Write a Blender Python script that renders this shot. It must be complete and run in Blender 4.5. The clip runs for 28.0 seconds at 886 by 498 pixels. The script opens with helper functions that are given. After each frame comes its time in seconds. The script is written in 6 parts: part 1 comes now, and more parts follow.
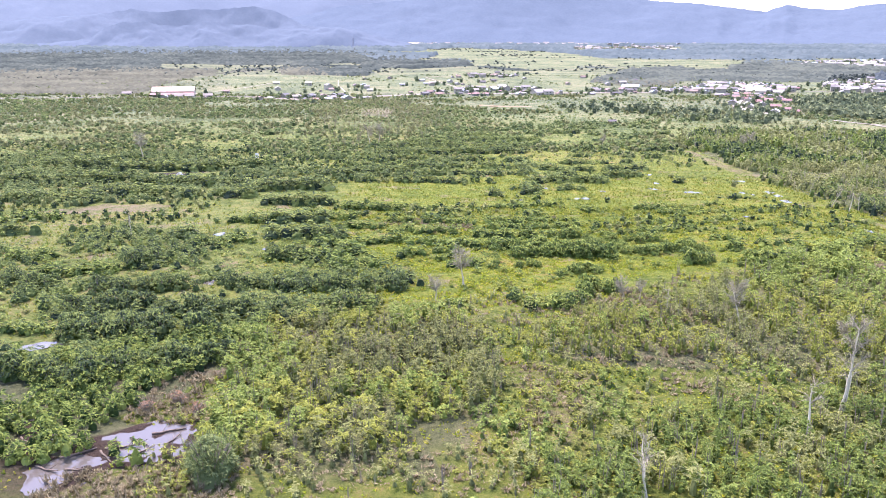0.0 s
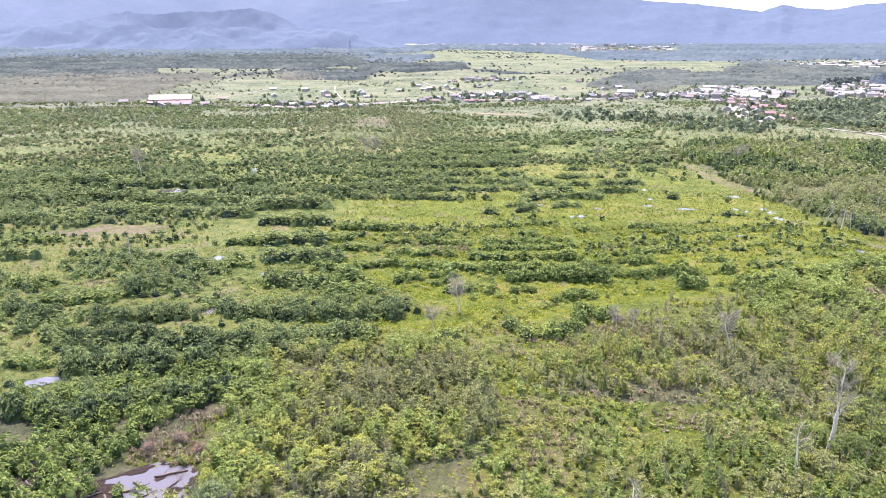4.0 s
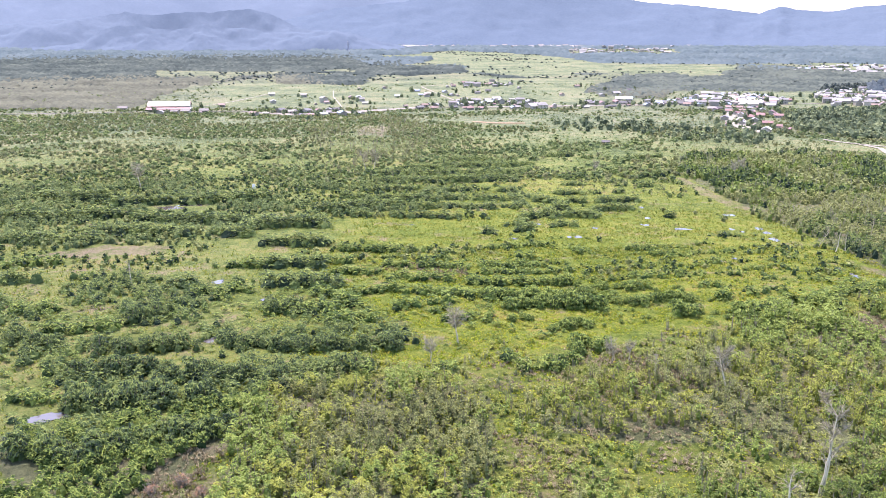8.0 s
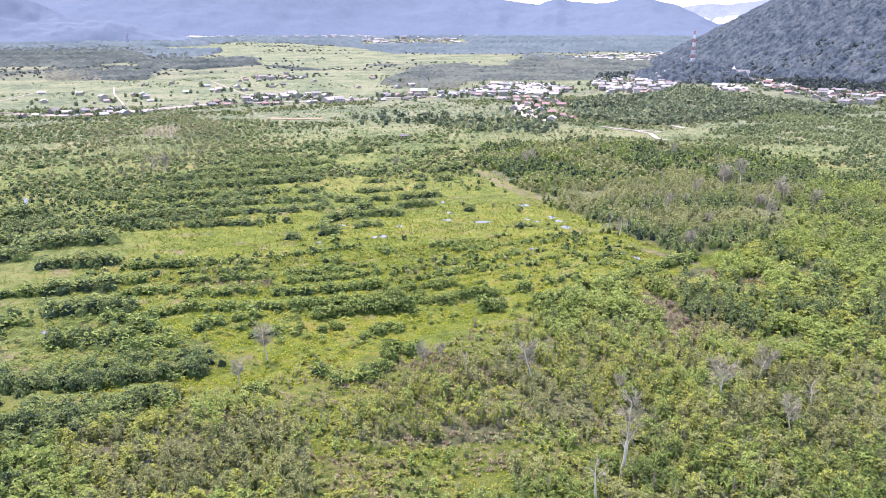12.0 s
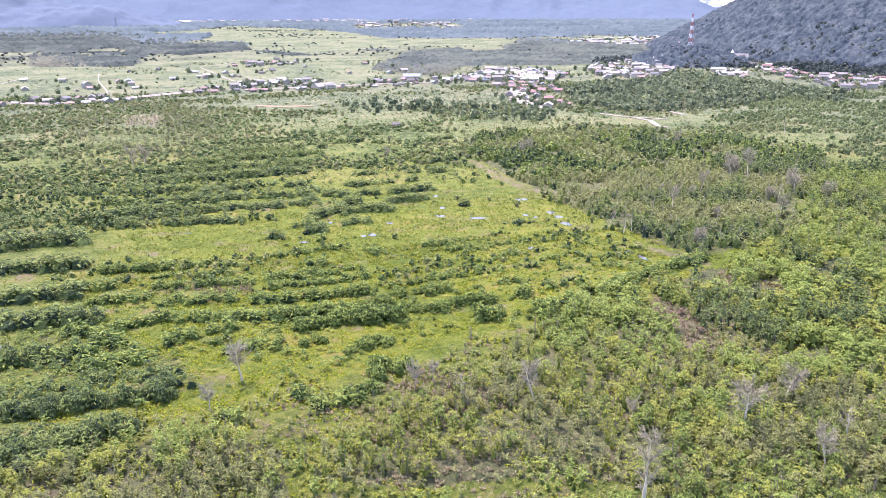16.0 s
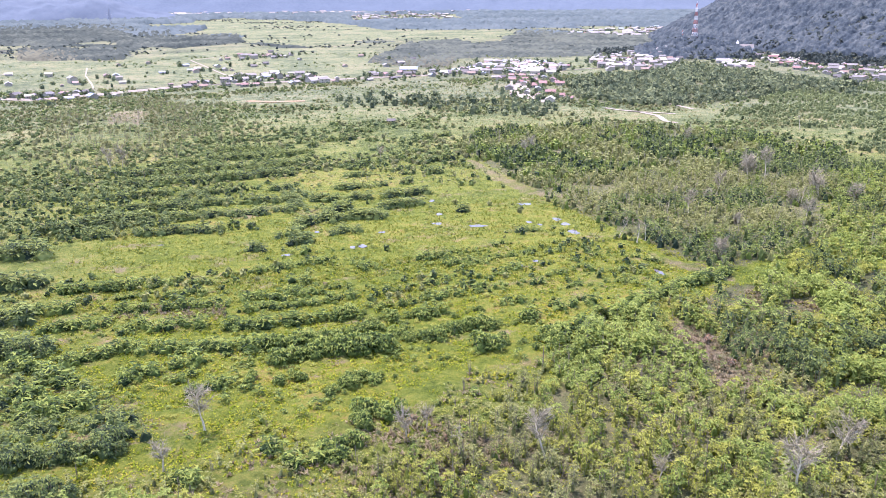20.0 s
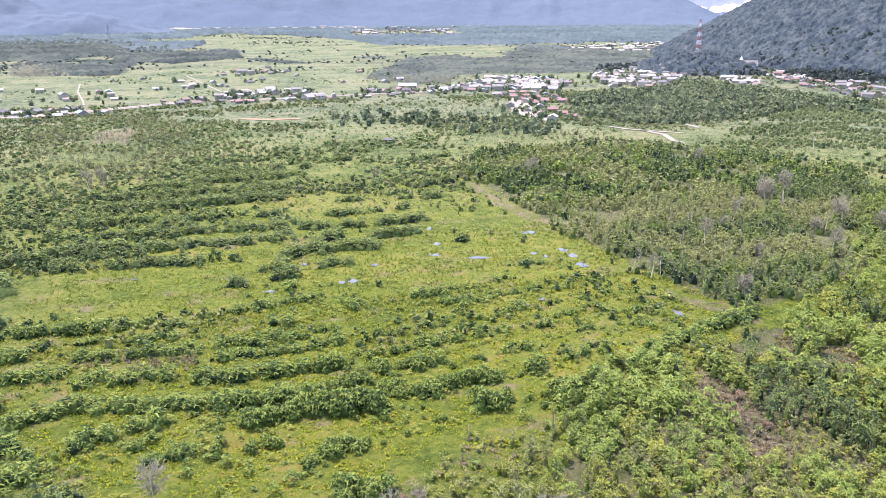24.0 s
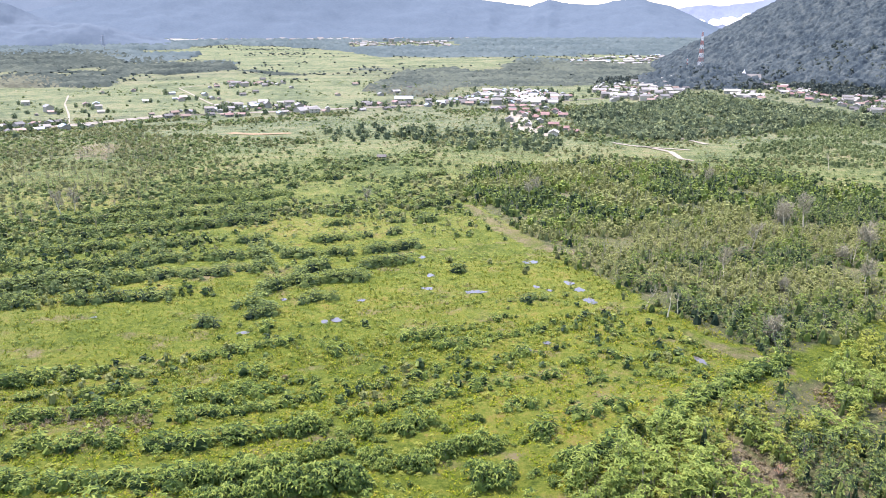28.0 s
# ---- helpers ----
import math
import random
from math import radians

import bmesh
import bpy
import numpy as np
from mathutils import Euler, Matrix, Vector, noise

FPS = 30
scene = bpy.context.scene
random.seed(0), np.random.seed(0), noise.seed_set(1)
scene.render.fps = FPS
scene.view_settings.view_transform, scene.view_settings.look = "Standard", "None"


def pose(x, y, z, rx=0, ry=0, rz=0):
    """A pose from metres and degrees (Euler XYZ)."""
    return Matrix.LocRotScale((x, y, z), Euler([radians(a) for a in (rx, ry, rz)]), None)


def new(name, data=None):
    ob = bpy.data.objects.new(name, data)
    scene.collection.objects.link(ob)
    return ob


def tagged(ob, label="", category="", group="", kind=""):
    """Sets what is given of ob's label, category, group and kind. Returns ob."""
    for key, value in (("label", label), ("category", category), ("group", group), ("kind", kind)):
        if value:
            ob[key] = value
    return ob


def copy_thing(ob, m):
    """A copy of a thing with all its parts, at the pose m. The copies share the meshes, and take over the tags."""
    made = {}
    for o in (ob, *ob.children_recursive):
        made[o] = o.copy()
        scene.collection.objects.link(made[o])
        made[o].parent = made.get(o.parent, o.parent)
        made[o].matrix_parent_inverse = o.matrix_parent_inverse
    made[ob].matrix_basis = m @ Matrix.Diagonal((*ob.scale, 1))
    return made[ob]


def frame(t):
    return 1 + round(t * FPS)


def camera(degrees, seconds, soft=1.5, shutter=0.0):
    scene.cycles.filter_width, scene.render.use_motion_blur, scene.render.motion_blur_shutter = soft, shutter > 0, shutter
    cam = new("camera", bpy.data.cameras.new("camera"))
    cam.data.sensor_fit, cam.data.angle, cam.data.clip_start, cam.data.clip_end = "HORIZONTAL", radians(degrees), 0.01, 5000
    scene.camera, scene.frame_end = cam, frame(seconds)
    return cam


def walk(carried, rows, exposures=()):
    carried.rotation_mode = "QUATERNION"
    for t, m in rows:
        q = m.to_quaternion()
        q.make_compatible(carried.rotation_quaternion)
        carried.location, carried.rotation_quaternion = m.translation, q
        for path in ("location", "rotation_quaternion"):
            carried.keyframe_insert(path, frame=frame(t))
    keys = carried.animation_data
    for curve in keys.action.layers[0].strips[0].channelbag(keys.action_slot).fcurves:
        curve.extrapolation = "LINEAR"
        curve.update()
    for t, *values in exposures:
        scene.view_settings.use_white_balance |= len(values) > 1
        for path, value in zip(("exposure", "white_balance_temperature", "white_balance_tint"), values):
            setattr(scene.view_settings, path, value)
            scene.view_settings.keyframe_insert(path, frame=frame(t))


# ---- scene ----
cam = camera(58.838, 28.0, 0.9)
PATH = [
    (0.0, 0.0, 0.0, 70.0, -0.001, -15.166, 0.099),
    (3.0, 0.27, -0.68, 76.81, -0.151, -15.217, -0.067),
    (6.0, 0.51, -0.92, 83.81, -0.27, -15.222, -0.147),
    (8.0, 0.27, -0.63, 88.81, -0.343, -15.286, 0.016),
    (8.9, 0.48, -1.1, 90.54, -0.285, -15.283, -0.057),
    (9.0, 0.51, -1.15, 90.69, -0.369, -15.267, -0.065),
    (9.1, 0.53, -1.18, 90.84, -1.595, -15.306, -0.073),
    (9.2, 0.55, -1.19, 90.99, -4.193, -15.349, -0.081),
    (9.3, 0.56, -1.18, 91.12, -6.224, -15.38, -0.09),
    (9.4, 0.57, -1.16, 91.25, -7.077, -15.465, -0.089),
    (9.6, 0.55, -1.14, 91.49, -8.51, -15.514, -0.089),
    (10.0, 0.49, -1.08, 91.92, -10.486, -15.499, -0.087),
    (10.5, 0.42, -0.8, 92.37, -12.285, -15.571, -0.086),
    (11.0, 0.52, -0.01, 92.75, -13.516, -15.675, -0.084),
    (11.5, 0.87, 1.56, 93.05, -14.329, -15.831, -0.011),
    (12.0, 1.4, 3.74, 93.27, -14.855, -16.003, 0.062),
    (12.5, 2.03, 6.1, 93.38, -14.984, -16.116, 0.135),
    (15.0, 5.65, 18.5, 93.17, -15.259, -16.708, -0.005),
    (16.0, 7.7, 25.19, 93.1, -15.265, -17.098, -0.106),
    (17.0, 9.99, 32.5, 92.95, -15.316, -17.482, -0.208),
    (18.0, 12.27, 39.75, 92.56, -15.316, -17.782, -0.166),
    (18.5, 13.41, 43.32, 92.38, -15.348, -17.852, -0.145),
    (19.0, 14.53, 46.85, 92.3, -15.3, -17.848, -0.21),
    (20.0, 16.71, 53.54, 92.21, -15.299, -17.681, -0.339),
    (21.5, 19.65, 61.81, 91.81, -15.24, -17.281, -0.414),
    (23.5, 23.41, 74.83, 91.94, -15.279, -16.78, -0.296),
    (24.0, 24.47, 78.11, 91.94, -15.297, -16.642, -0.266),
    (25.0, 26.74, 84.79, 91.88, -15.31, -16.378, -0.206),
    (26.5, 30.06, 95.24, 91.74, -15.345, -16.046, -0.129),
    (28.0, 33.39, 105.78, 91.59, -15.469, -15.834, -0.051),
]
walk(cam, [(t, pose(x, y, z, 90 + tilt, 0, turn) @ pose(0, 0, 0, 0, 0, lean)) for t, x, y, z, turn, tilt, lean in PATH],
     exposures=[(0.0, 2.06, 6560, 37), (8.0, 1.95, 6640, 32), (11.0, 1.94, 6560, 34), (15.0, 1.99, 6480, 38), (20.0, 1.98, 6500, 38), (24.0, 1.86, 6700, 29), (28.0, 1.83, 6850, 24)])

# ---- light: hazy daylight, a high sun ahead and to the left ----
SUN_UP, SUN_TURN = 66.0, -30.0
world = bpy.data.worlds.new("sky")
scene.world = world
world.use_nodes = True
wn = world.node_tree
sky = wn.nodes.new("ShaderNodeTexSky")
sky.sky_type, sky.sun_disc = "NISHITA", False
sky.sun_elevation, sky.sun_rotation = radians(SUN_UP), radians(SUN_TURN)
sky.air_density, sky.dust_density, sky.ozone_density = 1.0, 1.2, 1.5
wn.links.new(sky.outputs[0], wn.nodes["Background"].inputs[0])
wn.nodes["Background"].inputs[1].default_value = 0.15
sun = new("sun", bpy.data.lights.new("sun", "SUN"))
sun.data.energy, sun.data.angle, sun.data.color = 2.4, radians(3.0), (1.0, 0.96, 0.88)
sun.rotation_euler = (radians(90 - SUN_UP), 0, radians(180 - SUN_TURN))

# ---- materials ----


def ramp(nt, fac, stops):
    node = nt.nodes.new("ShaderNodeValToRGB")
    node.color_ramp.elements[0].position, node.color_ramp.elements[1].position = stops[0][0], stops[-1][0]
    for pos, col in stops[1:-1]:
        node.color_ramp.elements.new(pos)
    for el, (pos, col) in zip(node.color_ramp.elements, stops):
        el.position, el.color = pos, (*col, 1)
    nt.links.new(fac, node.inputs[0])
    return node.outputs[0]


def noise_at(nt, scale, detail=3.0, rough=0.6):
    geo = nt.nodes.new("ShaderNodeNewGeometry")
    tex = nt.nodes.new("ShaderNodeTexNoise")
    tex.inputs["Scale"].default_value, tex.inputs["Detail"].default_value, tex.inputs["Roughness"].default_value = scale, detail, rough
    nt.links.new(geo.outputs["Position"], tex.inputs["Vector"])
    return tex.outputs["Fac"]


def blend(nt, fac, a, b, mode="MIX"):
    node = nt.nodes.new("ShaderNodeMix")
    node.data_type, node.blend_type = "RGBA", mode
    for sock, val in ((node.inputs["Factor"], fac), (node.inputs[6], a), (node.inputs[7], b)):
        if isinstance(val, (int, float)):
            sock.default_value = val
        elif isinstance(val, tuple):
            sock.default_value = (*val, 1)
        else:
            nt.links.new(val, sock)
    return node.outputs[2]


def maths(nt, op, a, b=0.0):
    node = nt.nodes.new("ShaderNodeMath")
    node.operation = op
    for sock, val in zip(node.inputs, (a, b)):
        if isinstance(val, (int, float)):
            sock.default_value = val
        else:
            nt.links.new(val, sock)
    return node.outputs[0]


def surface(name, stops, big=0.05, small=1.5, rough=0.7, bump=0.0, metal=0.0, island=0.0, thin=0.0, objects=0.0, spec=0.3):
    """A surface coloured by noise at two sizes, and by piece or object where asked; thin: how much light comes through."""
    m = bpy.data.materials.new(name)
    m.use_nodes = True
    nt = m.node_tree
    bsdf = nt.nodes["Principled BSDF"]
    a, b = noise_at(nt, big), noise_at(nt, small, 4.0)
    fac = maths(nt, "ADD", maths(nt, "MULTIPLY", a, 0.55), maths(nt, "MULTIPLY", b, 0.45))
    if island:
        geo = nt.nodes.new("ShaderNodeNewGeometry")
        fac = maths(nt, "ADD", fac, maths(nt, "MULTIPLY", maths(nt, "SUBTRACT", geo.outputs["Random Per Island"], 0.5), island))
    if objects:
        info = nt.nodes.new("ShaderNodeObjectInfo")
        fac = maths(nt, "ADD", fac, maths(nt, "MULTIPLY", maths(nt, "SUBTRACT", info.outputs["Random"], 0.5), objects))
    col = ramp(nt, fac, stops)
    nt.links.new(col, bsdf.inputs["Base Color"])
    bsdf.inputs["Roughness"].default_value, bsdf.inputs["Metallic"].default_value = rough, metal
    bsdf.inputs["Specular IOR Level"].default_value = spec
    if bump:
        bn = nt.nodes.new("ShaderNodeBump")
        bn.inputs["Strength"].default_value, bn.inputs["Distance"].default_value = bump, 0.3
        nt.links.new(b, bn.inputs["Height"])
        nt.links.new(bn.outputs[0], bsdf.inputs["Normal"])
    if thin:
        tr, mix = nt.nodes.new("ShaderNodeBsdfTranslucent"), nt.nodes.new("ShaderNodeMixShader")
        nt.links.new(col, tr.inputs[0])
        mix.inputs[0].default_value = thin
        nt.links.new(bsdf.outputs[0], mix.inputs[1])
        nt.links.new(tr.outputs[0], mix.inputs[2])
        nt.links.new(mix.outputs[0], nt.nodes["Material Output"].inputs[0])
    return m


M_ROW = surface("row_leaf", [(0.15, (0.03, 0.058, 0.02)), (0.42, (0.08, 0.134, 0.033)), (0.62, (0.155, 0.22, 0.048)), (0.9, (0.26, 0.32, 0.078))], 0.08, 0.7, 0.6, island=0.9, thin=0.25, objects=0.2, spec=0.06)
M_LEAF = surface("bright_leaf", [(0.1, (0.095, 0.112, 0.034)), (0.3, (0.162, 0.188, 0.044)), (0.45, (0.212, 0.246, 0.05)), (0.62, (0.262, 0.298, 0.058)), (0.9, (0.328, 0.36, 0.08))], 0.06, 0.4, 0.6, island=0.7, thin=0.3, objects=0.25, spec=0.08)
M_SCRUB = surface("scrub_leaf", [(0.1, (0.088, 0.103, 0.045)), (0.3, (0.148, 0.168, 0.062)), (0.45, (0.194, 0.219, 0.078)), (0.6, (0.235, 0.262, 0.093)), (0.85, (0.295, 0.32, 0.125))], 0.05, 0.35, 0.65, island=0.65, thin=0.28, objects=0.25, spec=0.08)
M_DRY = surface("dry_scrub", [(0.25, (0.15, 0.128, 0.075)), (0.5, (0.23, 0.198, 0.118)), (0.75, (0.34, 0.3, 0.185))], 0.1, 1.0, 0.8, island=0.5, thin=0.2, spec=0.0)
M_TREE = surface("dark_leaf", [(0.15, (0.07, 0.108, 0.028)), (0.45, (0.13, 0.19, 0.04)), (0.65, (0.185, 0.255, 0.052)), (0.9, (0.26, 0.33, 0.08))], 0.05, 0.4, 0.6, island=0.75, thin=0.28, objects=0.25, spec=0.12)
M_FERN = surface("fern", [(0.12, (0.07, 0.115, 0.018)), (0.38, (0.155, 0.21, 0.03)), (0.6, (0.25, 0.285, 0.042)), (0.85, (0.33, 0.3, 0.075))], 0.1, 0.4, 0.7, island=0.7, thin=0.36, spec=0.05)
M_LIME = surface("golden_fern", [(0.15, (0.088, 0.152, 0.013)), (0.36, (0.198, 0.278, 0.021)), (0.55, (0.31, 0.36, 0.032)), (0.72, (0.385, 0.345, 0.052)), (0.9, (0.34, 0.25, 0.11))], 0.13, 0.5, 0.7, island=0.5, thin=0.36, spec=0.05)
# Far foliage with blue-grey distance haze painted into the leaf colour.
M_FAR = surface("hazed_far_leaf", [(0.38, (0.044, 0.06, 0.056)), (0.5, (0.074, 0.094, 0.083)), (0.62, (0.116, 0.14, 0.114))], 0.01, 0.07, 0.8, island=0.12, thin=0.2, spec=0.0)
M_DEEP = surface("deep_green_leaf", [(0.15, (0.03, 0.052, 0.032)), (0.42, (0.076, 0.119, 0.045)), (0.65, (0.142, 0.197, 0.061)), (0.9, (0.225, 0.282, 0.083))], 0.05, 0.4, 0.65, island=0.9, thin=0.27, objects=0.25, spec=0.05)
M_GREY = surface("grey_bush_leaf", [(0.2, (0.15, 0.166, 0.08)), (0.5, (0.215, 0.232, 0.11)), (0.8, (0.29, 0.3, 0.145))], 0.02, 0.2, 0.8, island=0.45, thin=0.35, spec=0.0)
M_BUSH = surface("bush_leaf", [(0.2, (0.07, 0.106, 0.055)), (0.5, (0.152, 0.205, 0.085)), (0.8, (0.275, 0.335, 0.125))], 0.02, 0.2, 0.8, island=0.5, thin=0.35, spec=0.0)
M_DUSK = surface("wood_edge_leaf", [(0.3, (0.08, 0.11, 0.068)), (0.5, (0.16, 0.2, 0.115)), (0.7, (0.265, 0.31, 0.162))], 0.01, 0.1, 0.8, island=0.5, thin=0.33, spec=0.0)
# Grey-brown thicket foliage, with some haze mixed into the colour.
M_THICKET = surface("hazed_thicket_leaf", [(0.36, (0.082, 0.09, 0.07)), (0.5, (0.118, 0.128, 0.096)), (0.64, (0.16, 0.17, 0.122))], 0.012, 0.12, 0.8, thin=0.2, spec=0.0)
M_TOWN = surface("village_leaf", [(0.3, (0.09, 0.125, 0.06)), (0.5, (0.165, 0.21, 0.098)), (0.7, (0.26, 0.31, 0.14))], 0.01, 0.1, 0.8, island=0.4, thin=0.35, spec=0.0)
# The strongest haze tint, for the farthest woods.
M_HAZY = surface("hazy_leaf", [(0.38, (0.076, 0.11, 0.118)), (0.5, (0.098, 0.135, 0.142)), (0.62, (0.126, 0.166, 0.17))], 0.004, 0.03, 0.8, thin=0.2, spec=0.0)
# Dark hill foliage, blue-grey haze painted into its colour.
M_HILL = surface("hazed_hill_leaf", [(0.4, (0.034, 0.05, 0.062)), (0.5, (0.056, 0.076, 0.086)), (0.6, (0.088, 0.11, 0.114))], 0.05, 0.22, 0.8, bump=0.8, thin=0.1, spec=0.0)
M_WOOD = surface("bark", [(0.3, (0.16, 0.14, 0.105)), (0.7, (0.3, 0.265, 0.205))], 0.3, 3.0, 0.85, spec=0.0)
M_DEAD = surface("dead_wood", [(0.3, (0.42, 0.385, 0.27)), (0.7, (0.6, 0.555, 0.41))], 0.3, 3.0, 0.85, spec=0.0)
M_TWIG = surface("dead_twig", [(0.3, (0.22, 0.207, 0.145)), (0.7, (0.34, 0.32, 0.235))], 0.3, 3.0, 0.85, island=0.3, spec=0.0)
M_SAND = surface("sandy_track", [(0.3, (0.2, 0.183, 0.142)), (0.7, (0.31, 0.286, 0.23))], 0.05, 0.6, 0.9, 0.3)
M_LOG = surface("wet_log", [(0.3, (0.07, 0.05, 0.038)), (0.7, (0.2, 0.16, 0.12))], 0.4, 3.0, 0.7)
M_ROAD = surface("road", [(0.3, (0.11, 0.102, 0.085)), (0.7, (0.19, 0.176, 0.15))], 0.05, 0.4, 0.9, 0.2)
M_EARTH = surface("bare_earth", [(0.3, (0.2, 0.14, 0.075)), (0.7, (0.3, 0.22, 0.13))], 0.05, 0.4, 0.9, 0.3)
M_WALL = surface("house_wall", [(0.3, (0.2, 0.19, 0.15)), (0.7, (0.42, 0.4, 0.325))], 0.1, 1.0, 0.85, objects=0.3)
M_GLASS = surface("window_pane", [(0.3, (0.03, 0.035, 0.04)), (0.7, (0.06, 0.07, 0.08))], 0.3, 2.0, 0.15)
M_DOOR = surface("door_wood", [(0.3, (0.14, 0.1, 0.07)), (0.7, (0.24, 0.18, 0.12))], 0.3, 2.0, 0.6)
ROOFS = {
    "pale metal": surface("roof_pale", [(0.3, (0.09, 0.088, 0.08)), (0.7, (0.24, 0.234, 0.215))], 0.1, 0.8, 0.4, objects=0.2),
    "white metal": surface("roof_white", [(0.3, (0.17, 0.17, 0.158)), (0.7, (0.38, 0.375, 0.35))], 0.1, 0.8, 0.5, objects=0.35),
    "red metal": surface("roof_red", [(0.3, (0.16, 0.085, 0.078)), (0.7, (0.24, 0.142, 0.13))], 0.1, 0.8, 0.5, objects=0.2),
    "blue metal": surface("roof_blue", [(0.3, (0.2, 0.28, 0.37)), (0.7, (0.33, 0.4, 0.48))], 0.1, 0.8, 0.45, objects=0.2),
    "rusty metal": surface("roof_rust", [(0.3, (0.15, 0.1, 0.08)), (0.7, (0.26, 0.2, 0.17))], 0.1, 0.8, 0.7, objects=0.2),
    "dark metal": surface("roof_dark", [(0.3, (0.05, 0.05, 0.052)), (0.7, (0.11, 0.108, 0.106))], 0.1, 0.8, 0.6, objects=0.2),
}
M_RED = surface("red_paint", [(0.3, (0.36, 0.12, 0.1)), (0.7, (0.46, 0.19, 0.16))], 0.3, 2.0, 0.5)
M_PYLON = surface("galvanised_steel", [(0.3, (0.2, 0.22, 0.25)), (0.7, (0.28, 0.3, 0.33))], 0.3, 2.0, 0.5, metal=0.3)
M_RUST = surface("dry_leaf", [(0.3, (0.16, 0.09, 0.055)), (0.7, (0.3, 0.19, 0.12))], 0.3, 1.5, 0.8, island=0.5, thin=0.2, spec=0.0)
M_WHITE = surface("white_paint", [(0.3, (0.68, 0.68, 0.67)), (0.7, (0.8, 0.8, 0.79))], 0.3, 2.0, 0.5)


def ground_material():
    m = bpy.data.materials.new("swamp_ground")
    m.use_nodes = True
    nt = m.node_tree
    bsdf = nt.nodes["Principled BSDF"]
    att = nt.nodes.new("ShaderNodeVertexColor")
    att.layer_name = "cover"
    sep = nt.nodes.new("ShaderNodeSeparateColor")
    nt.links.new(att.outputs[0], sep.inputs[0])
    wide, mid, fine = noise_at(nt, 0.012), noise_at(nt, 0.11, 5.0, 0.65), noise_at(nt, 1.6, 7.0, 0.85)
    tussock = noise_at(nt, 0.5, 4.0, 0.7)
    fac = maths(nt, "ADD", maths(nt, "MULTIPLY", wide, 0.5), maths(nt, "ADD", maths(nt, "MULTIPLY", mid, 0.6), maths(nt, "ADD", maths(nt, "MULTIPLY", fine, 0.8), maths(nt, "MULTIPLY", tussock, 0.6))))
    fac = maths(nt, "SUBTRACT", fac, 0.75)
    grass = ramp(nt, fac, [(0.25, (0.036, 0.062, 0.01)), (0.38, (0.08, 0.12, 0.016)), (0.49, (0.13, 0.166, 0.025)), (0.58, (0.174, 0.197, 0.034)), (0.67, (0.215, 0.182, 0.05)), (0.8, (0.19, 0.13, 0.065))])
    dirt = ramp(nt, fac, [(0.3, (0.1, 0.075, 0.055)), (0.7, (0.22, 0.175, 0.13))])
    litter = ramp(nt, fac, [(0.3, (0.05, 0.057, 0.036)), (0.5, (0.098, 0.104, 0.064)), (0.7, (0.16, 0.155, 0.1))])
    far_fac = maths(nt, "ADD", maths(nt, "MULTIPLY", wide, 0.7), maths(nt, "ADD", maths(nt, "MULTIPLY", mid, 1.0), maths(nt, "MULTIPLY", tussock, 0.6)))
    # Far cover: field colour greyed by some haze mixed into it.
    plain = ramp(nt, maths(nt, "SUBTRACT", far_fac, 0.65), [(0.34, (0.06, 0.083, 0.049)), (0.44, (0.1, 0.131, 0.069)), (0.54, (0.143, 0.17, 0.089)), (0.66, (0.19, 0.189, 0.115))])
    col = blend(nt, sep.outputs[2], grass, plain)
    col = blend(nt, sep.outputs[1], col, litter)
    patchy = maths(nt, "ADD", sep.outputs[0], maths(nt, "ADD", maths(nt, "MULTIPLY", maths(nt, "SUBTRACT", fine, 0.5), 1.6), maths(nt, "MULTIPLY", maths(nt, "SUBTRACT", mid, 0.5), 1.6)))
    ragged = ramp(nt, patchy, [(0.35, (0, 0, 0)), (0.85, (0.85, 0.85, 0.85))])
    col = blend(nt, ragged, col, dirt)
    mud = ramp(nt, fine, [(0.3, (0.03, 0.022, 0.018)), (0.6, (0.075, 0.055, 0.042)), (0.8, (0.12, 0.095, 0.07))])
    col = blend(nt, att.outputs["Alpha"], col, mud)
    nt.links.new(col, bsdf.inputs["Base Color"])
    bsdf.inputs["Roughness"].default_value = 0.9
    bsdf.inputs["Specular IOR Level"].default_value = 0.1
    bn = nt.nodes.new("ShaderNodeBump")
    bn.inputs["Strength"].default_value, bn.inputs["Distance"].default_value = 1.0, 0.9
    nt.links.new(fine, bn.inputs["Height"])
    nt.links.new(bn.outputs[0], bsdf.inputs["Normal"])
    return m


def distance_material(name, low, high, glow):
    """Far mountains with the air's haze painted in: a blue base colour plus a weak emission."""
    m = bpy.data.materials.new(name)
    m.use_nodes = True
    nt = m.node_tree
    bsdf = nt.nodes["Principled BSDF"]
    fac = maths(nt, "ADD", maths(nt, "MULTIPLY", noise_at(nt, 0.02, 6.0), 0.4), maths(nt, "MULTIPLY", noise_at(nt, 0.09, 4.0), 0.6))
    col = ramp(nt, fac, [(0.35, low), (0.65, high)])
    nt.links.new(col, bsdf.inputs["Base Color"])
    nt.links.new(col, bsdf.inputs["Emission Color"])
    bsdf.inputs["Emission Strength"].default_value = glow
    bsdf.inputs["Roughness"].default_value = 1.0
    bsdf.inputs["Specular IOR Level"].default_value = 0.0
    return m


